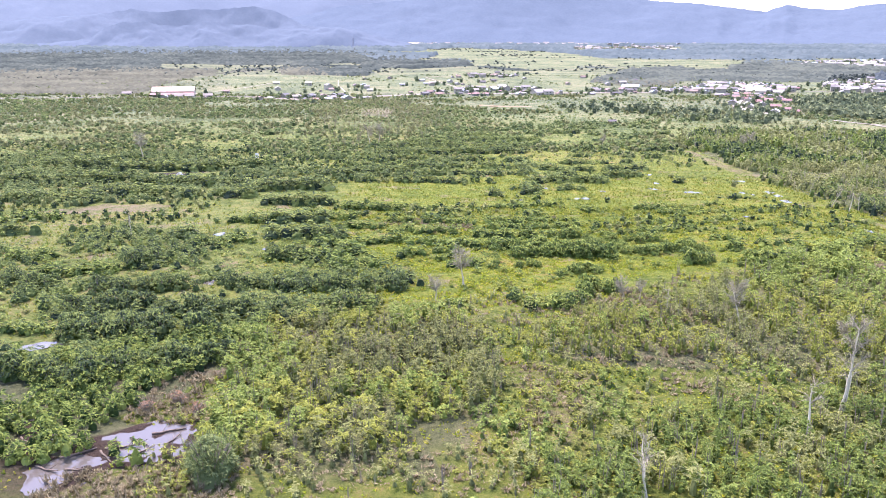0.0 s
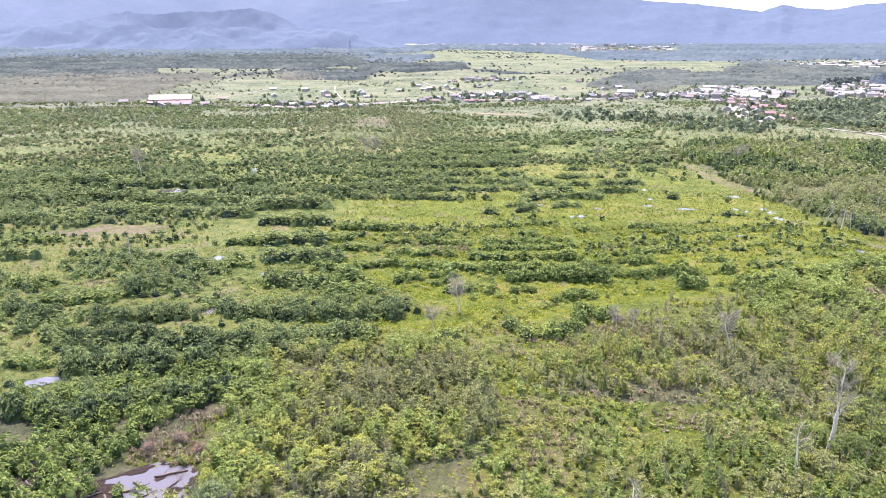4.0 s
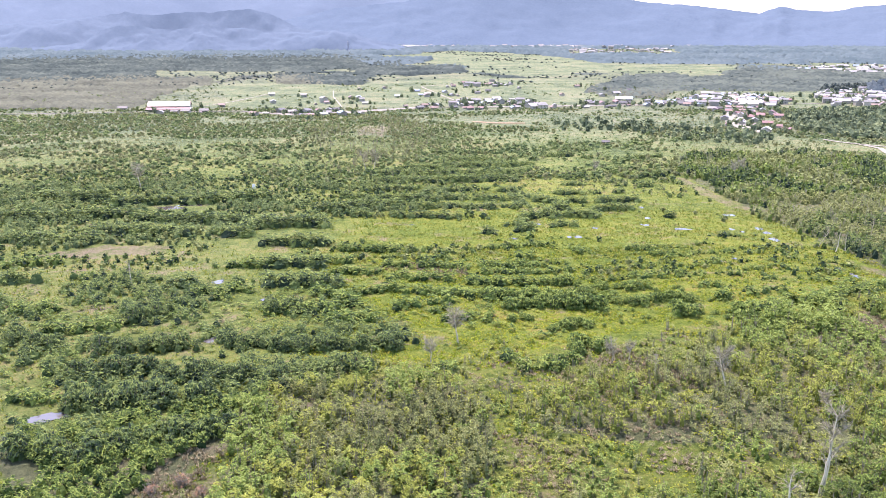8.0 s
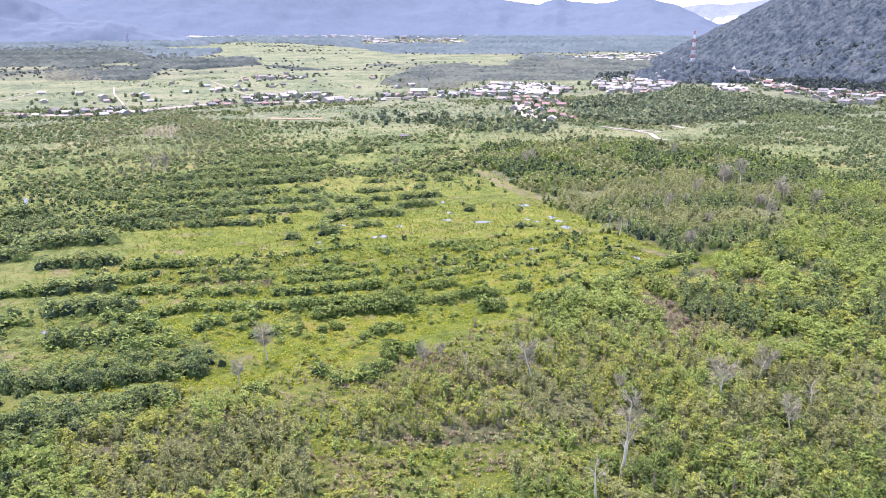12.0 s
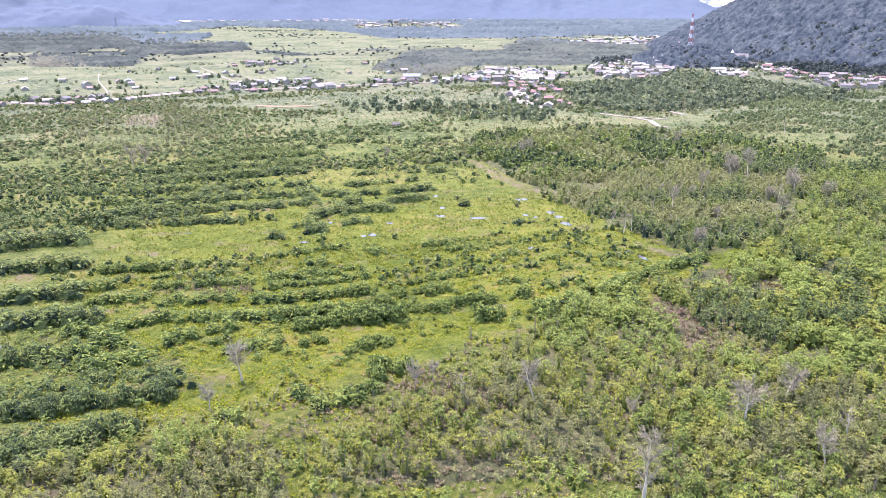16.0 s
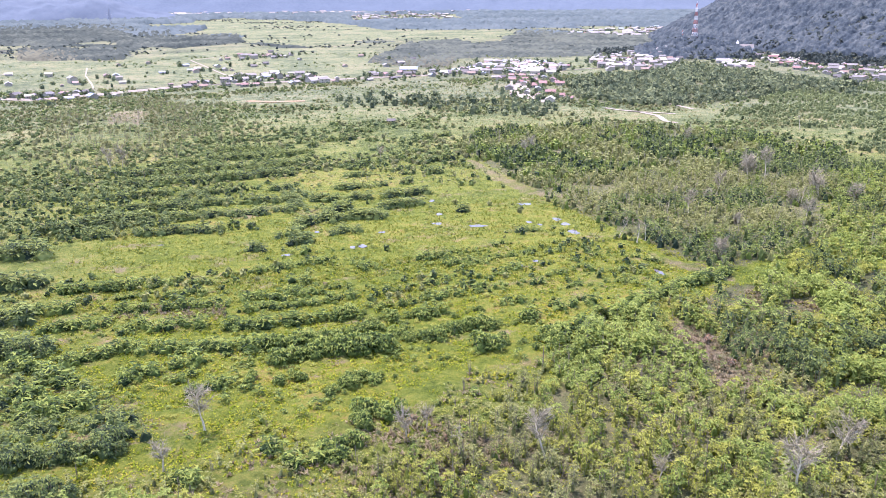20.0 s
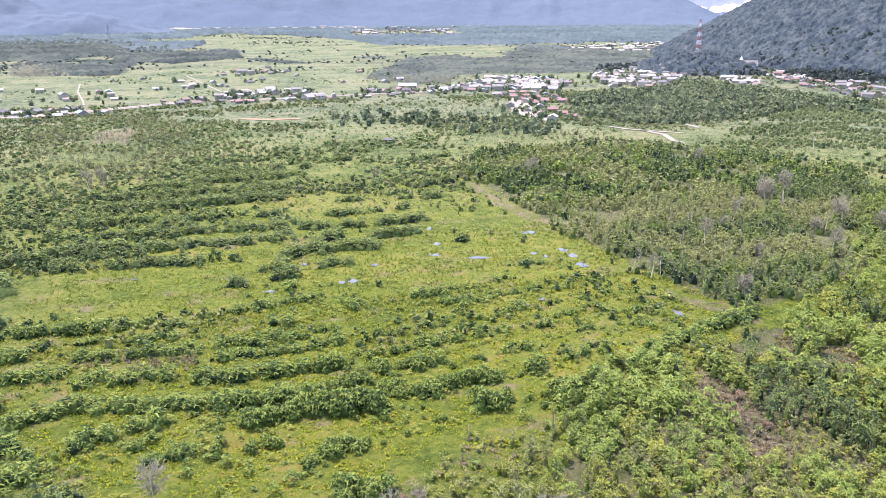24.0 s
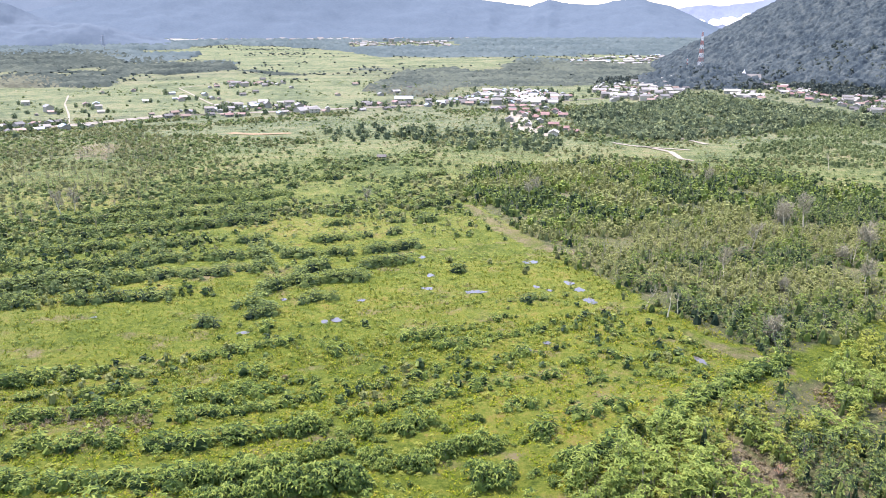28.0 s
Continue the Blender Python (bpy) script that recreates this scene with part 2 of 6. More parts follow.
def water_material():
    m = bpy.data.materials.new("still_water")
    m.use_nodes = True
    nt = m.node_tree
    bsdf = nt.nodes["Principled BSDF"]
    bsdf.inputs["Base Color"].default_value = (0.09, 0.082, 0.072, 1)
    bsdf.inputs["Roughness"].default_value = 0.06
    bsdf.inputs["IOR"].default_value = 1.4
    bsdf.inputs["Specular IOR Level"].default_value = 1.0
    bn = nt.nodes.new("ShaderNodeBump")
    bn.inputs["Strength"].default_value, bn.inputs["Distance"].default_value = 0.08, 0.1
    nt.links.new(noise_at(nt, 1.2), bn.inputs["Height"])
    nt.links.new(bn.outputs[0], bsdf.inputs["Normal"])
    return m


M_GROUND, M_WATER = ground_material(), water_material()

# ---- the plan, in metres: rows of planted shrubs (x, y, x, y, height) and the edges of the covers ----
ROWS_A = [(-16, 266, -4, 262, 4.0), (-4, 264, 11, 259, 3.5), (11, 259, 25, 259, 3.5), (16, 258, 28, 256, 4.5), (28, 256, 40, 255, 5.0), (39, 249, 55, 246, 5.0), (40, 259, 55, 262, 3.0), (-19, 279, -13, 279, 3.0), (-13, 281, 5, 278, 4.0), (10, 274, 25, 273, 4.0), (26, 272, 49, 273, 4.0), (-23, 296, -11, 296, 3.5), (-7, 294, 1, 295, 3.5), (1, 294, 12, 294, 3.0), (16, 287, 35, 286, 3.0), (35, 286, 52, 288, 3.0)]
ROWS_B = [(-24, 309, -12, 310, 2.5), (-8, 307, 6, 305, 3.0), (16, 298, 31, 293, 3.5), (31, 297, 43, 295, 3.5), (-28, 321, -17, 320, 3.0), (-14, 319, -6, 319, 3.5), (-4, 318, 9, 316, 2.5), (33, 310, 40, 307, 3.5), (40, 302, 49, 300, 2.5), (20, 323, 49, 328, 3.0), (56, 320, 64, 315, 3.0), (80, 320, 92, 321, 3.5), (58, 294, 70, 292, 2.5), (71, 293, 84, 296, 2.5), (84, 298, 90, 300, 2.0), (57, 280, 69, 278, 2.5)]
ROWS_C = [(72, 281, 84, 282, 3.0), (58, 269, 67, 267, 3.0), (67, 267, 76, 267, 3.5), (57, 254, 63, 253, 3.5), (64, 252, 72, 250, 3.5), (74, 253, 82, 255, 4.0), (82, 255, 88, 254, 4.0), (77, 240, 86, 241, 5.0), (96, 270, 104, 270, 3.5), (97, 256, 103, 257, 4.0), (109, 262, 125, 264, 3.5), (90, 285, 102, 285, 3.0), (106, 286, 115, 285, 2.5), (118, 290, 126, 291, 2.5), (119, 277, 129, 278, 2.5), (92, 325, 110, 325, 2.5)]
ROWS_D = [(112, 330, 122, 331, 2.5), (88, 313, 101, 309, 3.0), (102, 311, 111, 315, 2.5), (106, 299, 115, 301, 3.0), (94, 297, 100, 297, 2.0), (129, 345, 138, 345, 2.5), (126, 294, 137, 297, 2.5), (136, 291, 140, 290, 2.5), (145, 290, 152, 291, 2.5), (136, 279, 141, 279, 2.0), (141, 276, 146, 277, 2.0), (134, 257, 155, 265, 4.0), (156, 267, 181, 274, 4.5), (115, 248, 134, 255, 4.5), (97, 239, 114, 246, 4.5), (109, 316, 118, 316, 2.0)]
ROWS_E = [(120, 317, 127, 320, 2.5), (157, 303, 165, 294, 2.0), (152, 275, 157, 268, 2.0), (144, 326, 146, 315, 2.0), (145, 311, 147, 305, 2.0), (-34, 483, 3, 479, 4.0), (3, 481, 31, 482, 4.5), (31, 484, 50, 484, 4.0), (-42, 450, -14, 455, 4.0), (-5, 453, 2, 453, 3.0), (7, 452, 20, 454, 3.0), (35, 449, 47, 451, 3.5), (-55, 433, -39, 430, 4.0), (-33, 429, 0, 422, 4.0), (1, 425, 10, 427, 3.5), (19, 426, 46, 425, 4.0)]
ROWS_F = [(-49, 407, -17, 407, 4.5), (-10, 405, 0, 403, 4.0), (1, 407, 30, 404, 3.5), (-44, 386, -34, 386, 4.0), (-33, 387, -27, 386, 2.0), (-23, 384, -6, 382, 3.5), (-6, 382, 12, 380, 3.5), (52, 421, 82, 419, 4.0), (67, 442, 84, 442, 3.5), (87, 418, 110, 421, 4.0), (81, 399, 102, 401, 4.0), (55, 395, 69, 405, 4.0), (57, 380, 79, 388, 4.0), (39, 376, 58, 387, 4.0), (33, 364, 42, 364, 4.0), (54, 364, 67, 365, 3.5)]
ROWS_G = [(70, 384, 81, 382, 3.5), (38, 403, 43, 406, 4.0), (2, 537, 55, 541, 4.0), (1, 510, 56, 508, 4.0), (-35, 508, 1, 504, 4.0), (-25, 531, 0, 530, 4.0), (67, 565, 72, 572, 4.0), (80, 585, 100, 587, 3.5), (107, 577, 116, 579, 3.0), (89, 444, 95, 446, 3.0), (102, 445, 109, 448, 3.5), (120, 464, 130, 466, 4.0), (75, 469, 89, 470, 3.0), (75, 498, 92, 497, 2.5), (131, 496, 148, 503, 4.0), (40, 548, 68, 548, 3.5)]
ROWS_H = [(10, 565, 38, 565, 3.5), (114, 382, 119, 383, 3.5), (21, 349, 27, 348, 3.5), (39, 339, 44, 340, 4.0), (36, 351, 46, 356, 4.0), (61, 535, 66, 538, 3.0), (122, 525, 136, 529, 3.0), (107, 468, 116, 470, 2.5), (101, 624, 119, 615, 3.0), (140, 576, 168, 584, 3.0), (-1, 602, 39, 604, 3.0), (-193, 336, -151, 332, 5.0), (-162, 351, -113, 347, 5.0), (-149, 376, -95, 369, 5.0), (-217, 380, -151, 383, 5.5), (-92, 359, -55, 373, 5.0)]
ROWS_I = [(-102, 348, -86, 345, 5.0), (-83, 295, -36, 303, 4.5), (-96, 266, -89, 274, 5.0), (-54, 277, -46, 277, 4.0), (-161, 276, -149, 278, 5.0), (-100, 234, -89, 241, 6.0), (-99, 209, -70, 213, 5.0), (-62, 214, -39, 211, 5.0), (-39, 211, -10, 213, 5.0), (-100, 192, -72, 195, 5.5), (-71, 192, -44, 191, 5.0), (-44, 191, -18, 196, 5.0), (-92, 174, -71, 175, 6.0), (-73, 178, -52, 176, 6.0), (-94, 152, -73, 148, 6.0), (-76, 152, -59, 157, 6.0)]
ROWS_J = [(-59, 157, -48, 161, 6.0), (-108, 178, -95, 178, 3.0), (-142, 242, -125, 245, 4.5), (-123, 225, -100, 227, 4.5), (-129, 217, -110, 212, 5.0), (-88, 261, -66, 266, 4.0), (-59, 244, -33, 243, 4.5), (-31, 260, -16, 266, 4.5), (-15, 247, 4, 253, 4.5), (-41, 400, -64, 396, 5.0), (23, 247, 53, 250, 4.5), (40, 229, 47, 230, 3.0), (-43, 264, -26, 247, 4.5), (-173, 409, -138, 422, 6.0), (-223, 426, -178, 423, 6.0), (-137, 417, -93, 425, 6.0)]
ROWS_K = [(-172, 296, -152, 301, 4.0), (-85, 366, -53, 364, 5.0), (-77, 329, -48, 329, 5.0), (-45, 319, -17, 318, 4.5), (-69, 297, -45, 297, 5.0), (-42, 286, -23, 287, 4.0), (-64, 274, -35, 271, 5.0), (-57, 244, -40, 243, 5.0), (-36, 235, -19, 236, 4.5)]
# single shrubs and clumps on the near open land: place and height
CLUMPS = [(1, 246, 3), (1, 237, 3.2), (5, 239, 2.6), (10, 240, 3), (16, 238, 2.8), (25, 236, 2.4), (30, 238, 2.6), (41, 231, 3), (46, 233, 3), (36, 227, 2.4), (20, 205, 4.2), (24, 199, 4.6), (30, 200, 4.4), (36, 203, 4.2), (33, 197, 4), (43, 216, 4.8), (46, 213, 5), (41, 212, 4), (5, 196, 4), (2, 199, 3.4)]
ROWS = ROWS_A + ROWS_B + ROWS_C + ROWS_D + ROWS_E + ROWS_F + ROWS_G + ROWS_H + ROWS_I + ROWS_J + ROWS_K
SCRUB = [(158, 531), (164, 415), (169, 339), (173, 307), (180, 279), (206, 289), (240, 302), (390, 458), (360, 526), (326, 569), (257, 599), (195, 597)]
NEARWOOD = [(21, 167), (33, 183), (66, 198), (93, 218), (128, 234), (170, 266), (206, 263), (239, 253), (128, 137)]
EASTWOOD = [(92, 153), (120, 183), (165, 226), (214, 263), (259, 268), (274, 248), (135, 113), (75, 127)]
FARSCRUB = [(231, 258), (337, 465), (386, 410), (423, 382), (280, 246)]
LEFTWOOD = [(-52, 177), (-43, 185), (-24, 192), (3, 192), (14, 177), (9, 134), (-2, 118), (-37, 119)]
POOLWOOD = [(-99, 162), (-84, 162), (-52, 177), (-46, 159), (-52, 148), (-63, 134), (-44, 119), (-76, 119)]
TOWNWOOD = [(383, 883), (459, 956), (550, 958), (672, 1075), (666, 955), (666, 883), (671, 801), (665, 749), (607, 688), (577, 740), (479, 692), (403, 677), (357, 708), (341, 763)]
TOWNSCRUB = [(479, 692), (577, 740), (665, 749), (760, 830), (1000, 900), (640, 480), (500, 400), (420, 400), (390, 458), (451, 525), (409, 560), (402, 615)]
GREYWOOD = [(-132, 766), (-93, 874), (-13, 832), (7, 651), (-6, 577), (-14, 496), (-46, 500), (-73, 513)]
MIDWOOD = [(110, 797), (169, 842), (223, 797), (278, 769), (304, 705), (270, 638), (204, 695), (169, 744), (123, 750)]
BROWN1 = [(-168, 315), (-149, 332), (-117, 330), (-114, 319), (-141, 308)]
BROWN2 = [(-84, 776), (-56, 801), (-46, 765), (-49, 710), (-74, 722)]
BROWN3 = [(-60, 136), (-60, 143), (-45, 151), (-41, 134), (-49, 135)]
TRENCH = [(138, 242), (142, 243), (142, 222), (138, 221), (135, 226)]
TRACK = [(150, 499), (157, 494), (164, 415), (177, 397), (167, 396), (154, 408), (151, 462)]
TRACK2 = [(165, 313), (171, 303), (176, 286), (183, 272), (178, 268), (170, 282), (165, 300)]
DRY1 = [(-25, 303), (-11, 310), (8, 300), (12, 285), (-22, 290)]
DRY2 = [(30, 198), (42, 192), (66, 198), (70, 191), (56, 179), (37, 182)]
DRY3 = [(125, 239), (140, 238), (146, 211), (133, 185), (131, 200), (129, 220)]
DRY4 = [(159, 250), (173, 252), (195, 256), (203, 264), (191, 271), (167, 257)]
DRY5 = [(-66, 112), (-55, 116), (-43, 117), (-39, 109), (-66, 109)]
DRY6 = [(10, 162), (27, 163), (37, 148), (28, 131), (13, 136)]
# the wood along the east hedge
HEDGEWOOD = [(78, 222), (99, 237), (127, 252), (162, 269), (167, 264), (141, 248), (136, 245), (132, 230), (120, 227), (95, 216)]
# an old cut through the east wood, and brown clearings beside it
CUT = [(138, 246), (133, 231), (131, 223), (132, 216), (130, 208), (128, 203), (136, 201), (140, 207), (140, 215), (140, 224), (141, 236), (143, 246)]
CLEAR1 = [(166, 259), (162, 247), (166, 241), (173, 247), (178, 257), (173, 260)]
CLEAR2 = [(184, 250), (170, 235), (175, 231), (186, 237), (194, 249)]
DRY8 = [(-62, 143), (-60, 149), (-54, 153), (-47, 157), (-42, 148), (-44, 137), (-50, 137)]
DRY7 = [(47, 212), (54, 213), (65, 208), (68, 201), (57, 195), (46, 200)]
BLOCK = [(-29, 498), (5, 480), (52, 483), (64, 549), (38, 597), (3, 575), (-13, 521)]
POOL2 = [(-69, 110), (-69, 116), (-66, 121), (-59, 124), (-57, 120), (-60, 115), (-62, 112), (-65, 110)]
MUD1 = [(-70, 109), (-74, 123), (-80, 134), (-76, 135), (-68, 125), (-61, 129), (-55, 134), (-46, 134), (-45, 125), (-45, 119), (-52, 118), (-56, 117), (-60, 110), (-66, 108)]
GAP = [(166, 268), (196, 278), (239, 284), (206, 250), (176, 242), (162, 252)]
EASTGAP = [(206, 289), (240, 302), (330, 396), (400, 372), (300, 252), (250, 262), (214, 263)]
POOL3 = [(-74, 123), (-76, 129), (-75, 130), (-73, 126)]
POOL1 = [(-56, 120), (-58, 128), (-55, 132), (-47, 133), (-46, 128), (-46, 121), (-51, 122), (-53, 119)]
ORCHARD = [(-125, 210), (-105, 222), (-10, 232), (-6, 196), (-17, 190), (-51, 174), (-82, 157), (-97, 158)]
WESTBUSH = [(-263, 465), (-190, 485), (-64, 495), (40, 462), (60, 407), (-51, 385), (-91, 353), (-131, 335), (-187, 325)]
MEADOW = [(-33, 382), (11, 374), (33, 381), (41, 335), (18, 329), (-9, 327), (-35, 345)]
WESTROWS = [(-175, 290), (-70, 282), (-35, 245), (-12, 232), (-105, 222), (-125, 210), (-145, 235)]

# pools: an outline and how ragged it is
PONDS_WEST = [
    (POOL3, 1.0),
    ([(-100, 168), (-96, 174), (-91, 176), (-88, 171), (-95, 168)], 1.5),
    ([(-83, 263), (-77, 270), (-76, 264), (-84, 261)], 1.2),
    ([(-86, 277), (-80, 283), (-79, 275)], 1.2),
    ([(-63, 260), (-60, 261), (-60, 256)], 0.8),
    ([(-71, 220), (-67, 224), (-67, 217)], 1.0),
    ([(-69, 173), (-65, 174), (-66, 169)], 0.8),
    ([(-160, 405), (-134, 418), (-120, 422), (-122, 412), (-150, 400)], 3.0),
]
# small pools among the planted rows: middle, length and width
SMALL_POOLS = [(152, 360, 4.2, 6.7), (153, 352, 5.3, 7.7), (151, 340, 4.3, 9.5), (148, 389, 7.3, 6.4), (116, 360, 8.9, 5.0), (139, 359, 2.5, 5.2), (142, 354, 2.4, 3.8), (114, 306, 4.0, 5.1),
               (122, 309, 3.1, 3.5), (159, 295, 2.6, 5.3), (159, 285, 2.6, 9.0), (34, 342, 4.9, 3.9), (60, 345, 2.4, 5.1), (64, 345, 4.4, 5.1), (75, 362, 3.5, 3.5), (105, 383, 3.5, 5.7),
               (100, 368, 4.9, 5.1), (108, 408, 3.7, 5.0), (69, 391, 4.3, 3.2), (-12, 370, 5.2, 4.5), (49, 370, 2.6, 3.6)]


def oval(x, y, w, d):
    return [(x + 0.56 * w * math.cos(k * 0.785), y + 0.56 * d * math.sin(k * 0.785)) for k in range(8)]


PONDS = PONDS_WEST + [(oval(x, y, 0.95 * w, 0.78 * d), 0.6) for x, y, w, d in SMALL_POOLS]
POOLS = [(sum(x for x, y in p) / len(p), sum(y for x, y in p) / len(p), max(x for x, y in p) - min(x for x, y in p), max(y for x, y in p) - min(y for x, y in p)) for p, ragged in PONDS]


# ---- mesh helpers ----


def value_noise(x, y, size, seed=0):
    """Smooth noise from 0 to 1 on the plan."""
    x, y = np.asarray(x, float) / size, np.asarray(y, float) / size
    ix, iy = np.floor(x).astype(np.int64), np.floor(y).astype(np.int64)
    fx, fy = x - ix, y - iy
    fx, fy = fx * fx * (3 - 2 * fx), fy * fy * (3 - 2 * fy)

    def h(a, b):
        n = (a * 374761393 + b * 668265263 + seed * 1442695041) & 0xFFFFFFFF
        n = ((n ^ (n >> 13)) * 1274126177) & 0xFFFFFFFF
        return ((n ^ (n >> 16)) & 0xFFFF) / 65535.0

    return (h(ix, iy) * (1 - fx) + h(ix + 1, iy) * fx) * (1 - fy) + (h(ix, iy + 1) * (1 - fx) + h(ix + 1, iy + 1) * fx) * fy


def fbm(x, y, size, seed=0, octaves=4):
    out, amp, total = 0, 1.0, 0.0
    for k in range(octaves):
        out = out + amp * value_noise(x, y, size / 2 ** k, seed + k)
        total, amp = total + amp, amp * 0.5
    return out / total


def inside(x, y, poly):
    x, y = np.asarray(x, float), np.asarray(y, float)
    hit = np.zeros(x.shape, bool)
    for (x0, y0), (x1, y1) in zip(poly, poly[1:] + poly[:1]):
        cross = (y0 > y) != (y1 > y)
        hit ^= cross & (x < (x1 - x0) * (y - y0) / ((y1 - y0) or 1e-9) + x0)
    return hit


def step(lo, hi, v):
    s = np.clip((np.asarray(v, float) - lo) / (hi - lo), 0, 1)
    return s * s * (3 - 2 * s)


def land(x, y):
    """The height of the ground: flat swamp, rising a little towards the mountains, and the wooded hill."""
    x, y = np.asarray(x, float), np.asarray(y, float)
    far = 34 * step(1300, 4600, np.hypot(x, y - 50))
    return far + hill_height(x, y)


def hill_height(x, y):
    away, side = (x - 33) * 0.640 + (y - 106) * 0.768, (x - 33) * 0.768 - (y - 106) * 0.640
    d = np.sqrt(((away - 1880) / 640.0) ** 2 + ((side - 250) / 550.0) ** 2 + 0.012)
    h = np.maximum(300 * np.clip(1.05 - d, 0, 1) ** 1.1 - 26 * (1 - step(1450, 1750, away)), 0)
    knoll = 26 * np.exp(-(((x - 758) / 75.0) ** 2 + ((y - 1225) / 75.0) ** 2))
    return h * (0.8 + 0.4 * fbm(x, y, 260, 5)) + np.maximum(knoll - 1, 0)


def bulk(name, verts, quads, material, smooth=False):
    """One mesh object from arrays of corners and four-sided faces."""
    me = bpy.data.meshes.new(name)
    verts, quads = np.asarray(verts, np.float32), np.asarray(quads, np.int32)
    me.vertices.add(len(verts))
    me.vertices.foreach_set("co", verts.ravel())
    me.loops.add(quads.size)
    me.loops.foreach_set("vertex_index", quads.ravel())
    me.polygons.add(len(quads))
    me.polygons.foreach_set("loop_start", np.arange(0, quads.size, 4, dtype=np.int32))
    me.polygons.foreach_set("use_smooth", np.full(len(quads), smooth))
    me.update(calc_edges=True)
    me.materials.append(material)
    return me


def grown(templates, places, sizes, tall, turns, which):
    """Many plants as one array: templates of (corners, faces) set at places, scaled and turned."""
    vs, qs, base = [], [], 0
    for k, (tv, tq) in enumerate(templates):
        pick = which == k
        if not pick.any():
            continue
        p, s, h, a = places[pick], sizes[pick], tall[pick], turns[pick]
        c, n = np.cos(a)[:, None], np.sin(a)[:, None]
        x = (tv[None, :, 0] * c - tv[None, :, 1] * n) * s[:, None] + p[:, 0:1]
        y = (tv[None, :, 0] * n + tv[None, :, 1] * c) * s[:, None] + p[:, 1:2]
        z = tv[None, :, 2] * h[:, None] + p[:, 2:3]
        vs.append(np.stack([x, y, z], -1).reshape(-1, 3))
        qs.append((tq[None] + (np.arange(len(p)) * len(tv))[:, None, None] + base).reshape(-1, 4))
        base += len(p) * len(tv)
    return np.concatenate(vs), np.concatenate(qs)


def quad_leaf(centre, along, across):
    return np.array([centre - along - across, centre + along - across, centre + along + across, centre - along + across])


def unit(v):
    return v / (np.linalg.norm(v) + 1e-9)


def frond(out, root, long, rise, droop, wide, folds, r):
    """One drooping leaf from its root: one or two four-sided pieces."""
    d = np.array([math.cos(out), math.sin(out), 0.0])
    side = np.array([-d[1], d[0], r.normal(0, 0.35)]) * long * wide
    if folds == 1:
        mid = root + d * long * 0.2 + np.array([0, 0, long * rise * 0.4])
        tip = root + d * long + np.array([0, 0, long * (rise - droop) * 0.6])
        return [root - side * 0.7, mid + side * 0.2 + side * 0.8, tip + side * 0.45, tip - side * 0.55], [(0, 1, 2, 3)]
    mid = root + d * long * 0.5 + np.array([0, 0, long * rise])
    tip = root + d * long * r.uniform(0.85, 1.05) + np.array([0, 0, long * (rise - droop)])
    return [root - side * 0.4, root + side * 0.4, mid + side, mid - side, tip + side * 0.4, tip - side * 0.4], [(0, 1, 2, 3), (3, 2, 4, 5)]


def core_lump(r, wide, top):
    """The dense inside of a crown: an uneven six-sided heap."""
    vs = []
    for f, z in ((1.0, 0.02), (0.85, 0.5), (0.4, 0.9)):
        for k in range(6):
            t, w = k * 1.047 + r.normal(0, 0.2), wide * f * r.uniform(0.65, 1.1)
            vs.append(np.array([math.cos(t) * w, math.sin(t) * w, top * z * r.uniform(0.8, 1.15)]))
    qs = [(b + k, b + (k + 1) % 6, b + 6 + (k + 1) % 6, b + 6 + k) for b in (0, 6) for k in range(6)]
    return vs, qs + [(12, 13, 14, 15), (12, 15, 16, 17)]


def mound_crown(seed, whorls, fronds, long, folds=2, core=0.3, low=0.12, wide=0.16):
    """A shrub one metre high and wide: whorls of drooping leaves over an uneven mound."""
    r = np.random.default_rng(seed)
    vs, qs = core_lump(r, core, 0.5) if core else ([], [])
    tilt, lop = r.uniform(0, 6.28), r.uniform(0.75, 1.0)
    for k in range(whorls):
        a, rho = k * 2.4 + r.normal(0, 0.35), math.sqrt((k + 0.5) / whorls) * r.uniform(0.85, 1.1)
        top = low + (0.92 - low) * (1 - 0.78 * rho ** 2.2) * r.uniform(0.78, 1.12)
        x, y = math.cos(a) * rho * 0.42, math.sin(a) * rho * 0.42
        c = np.array([x * (lop if math.cos(tilt) > 0 else 1), y * (1 if math.cos(tilt) > 0 else lop), top])
        turn = r.uniform(0, 6.28)
        for f in range(fronds):
            v, q = frond(turn + f * 6.283 / fronds + r.normal(0, 0.25), c, long * r.uniform(0.65, 1.25), r.uniform(0.1, 0.5), r.uniform(0.35, 0.95), wide, folds, r)
            qs += [tuple(i + len(vs) for i in face) for face in q]
            vs += v
    return np.array(vs), np.array(qs)


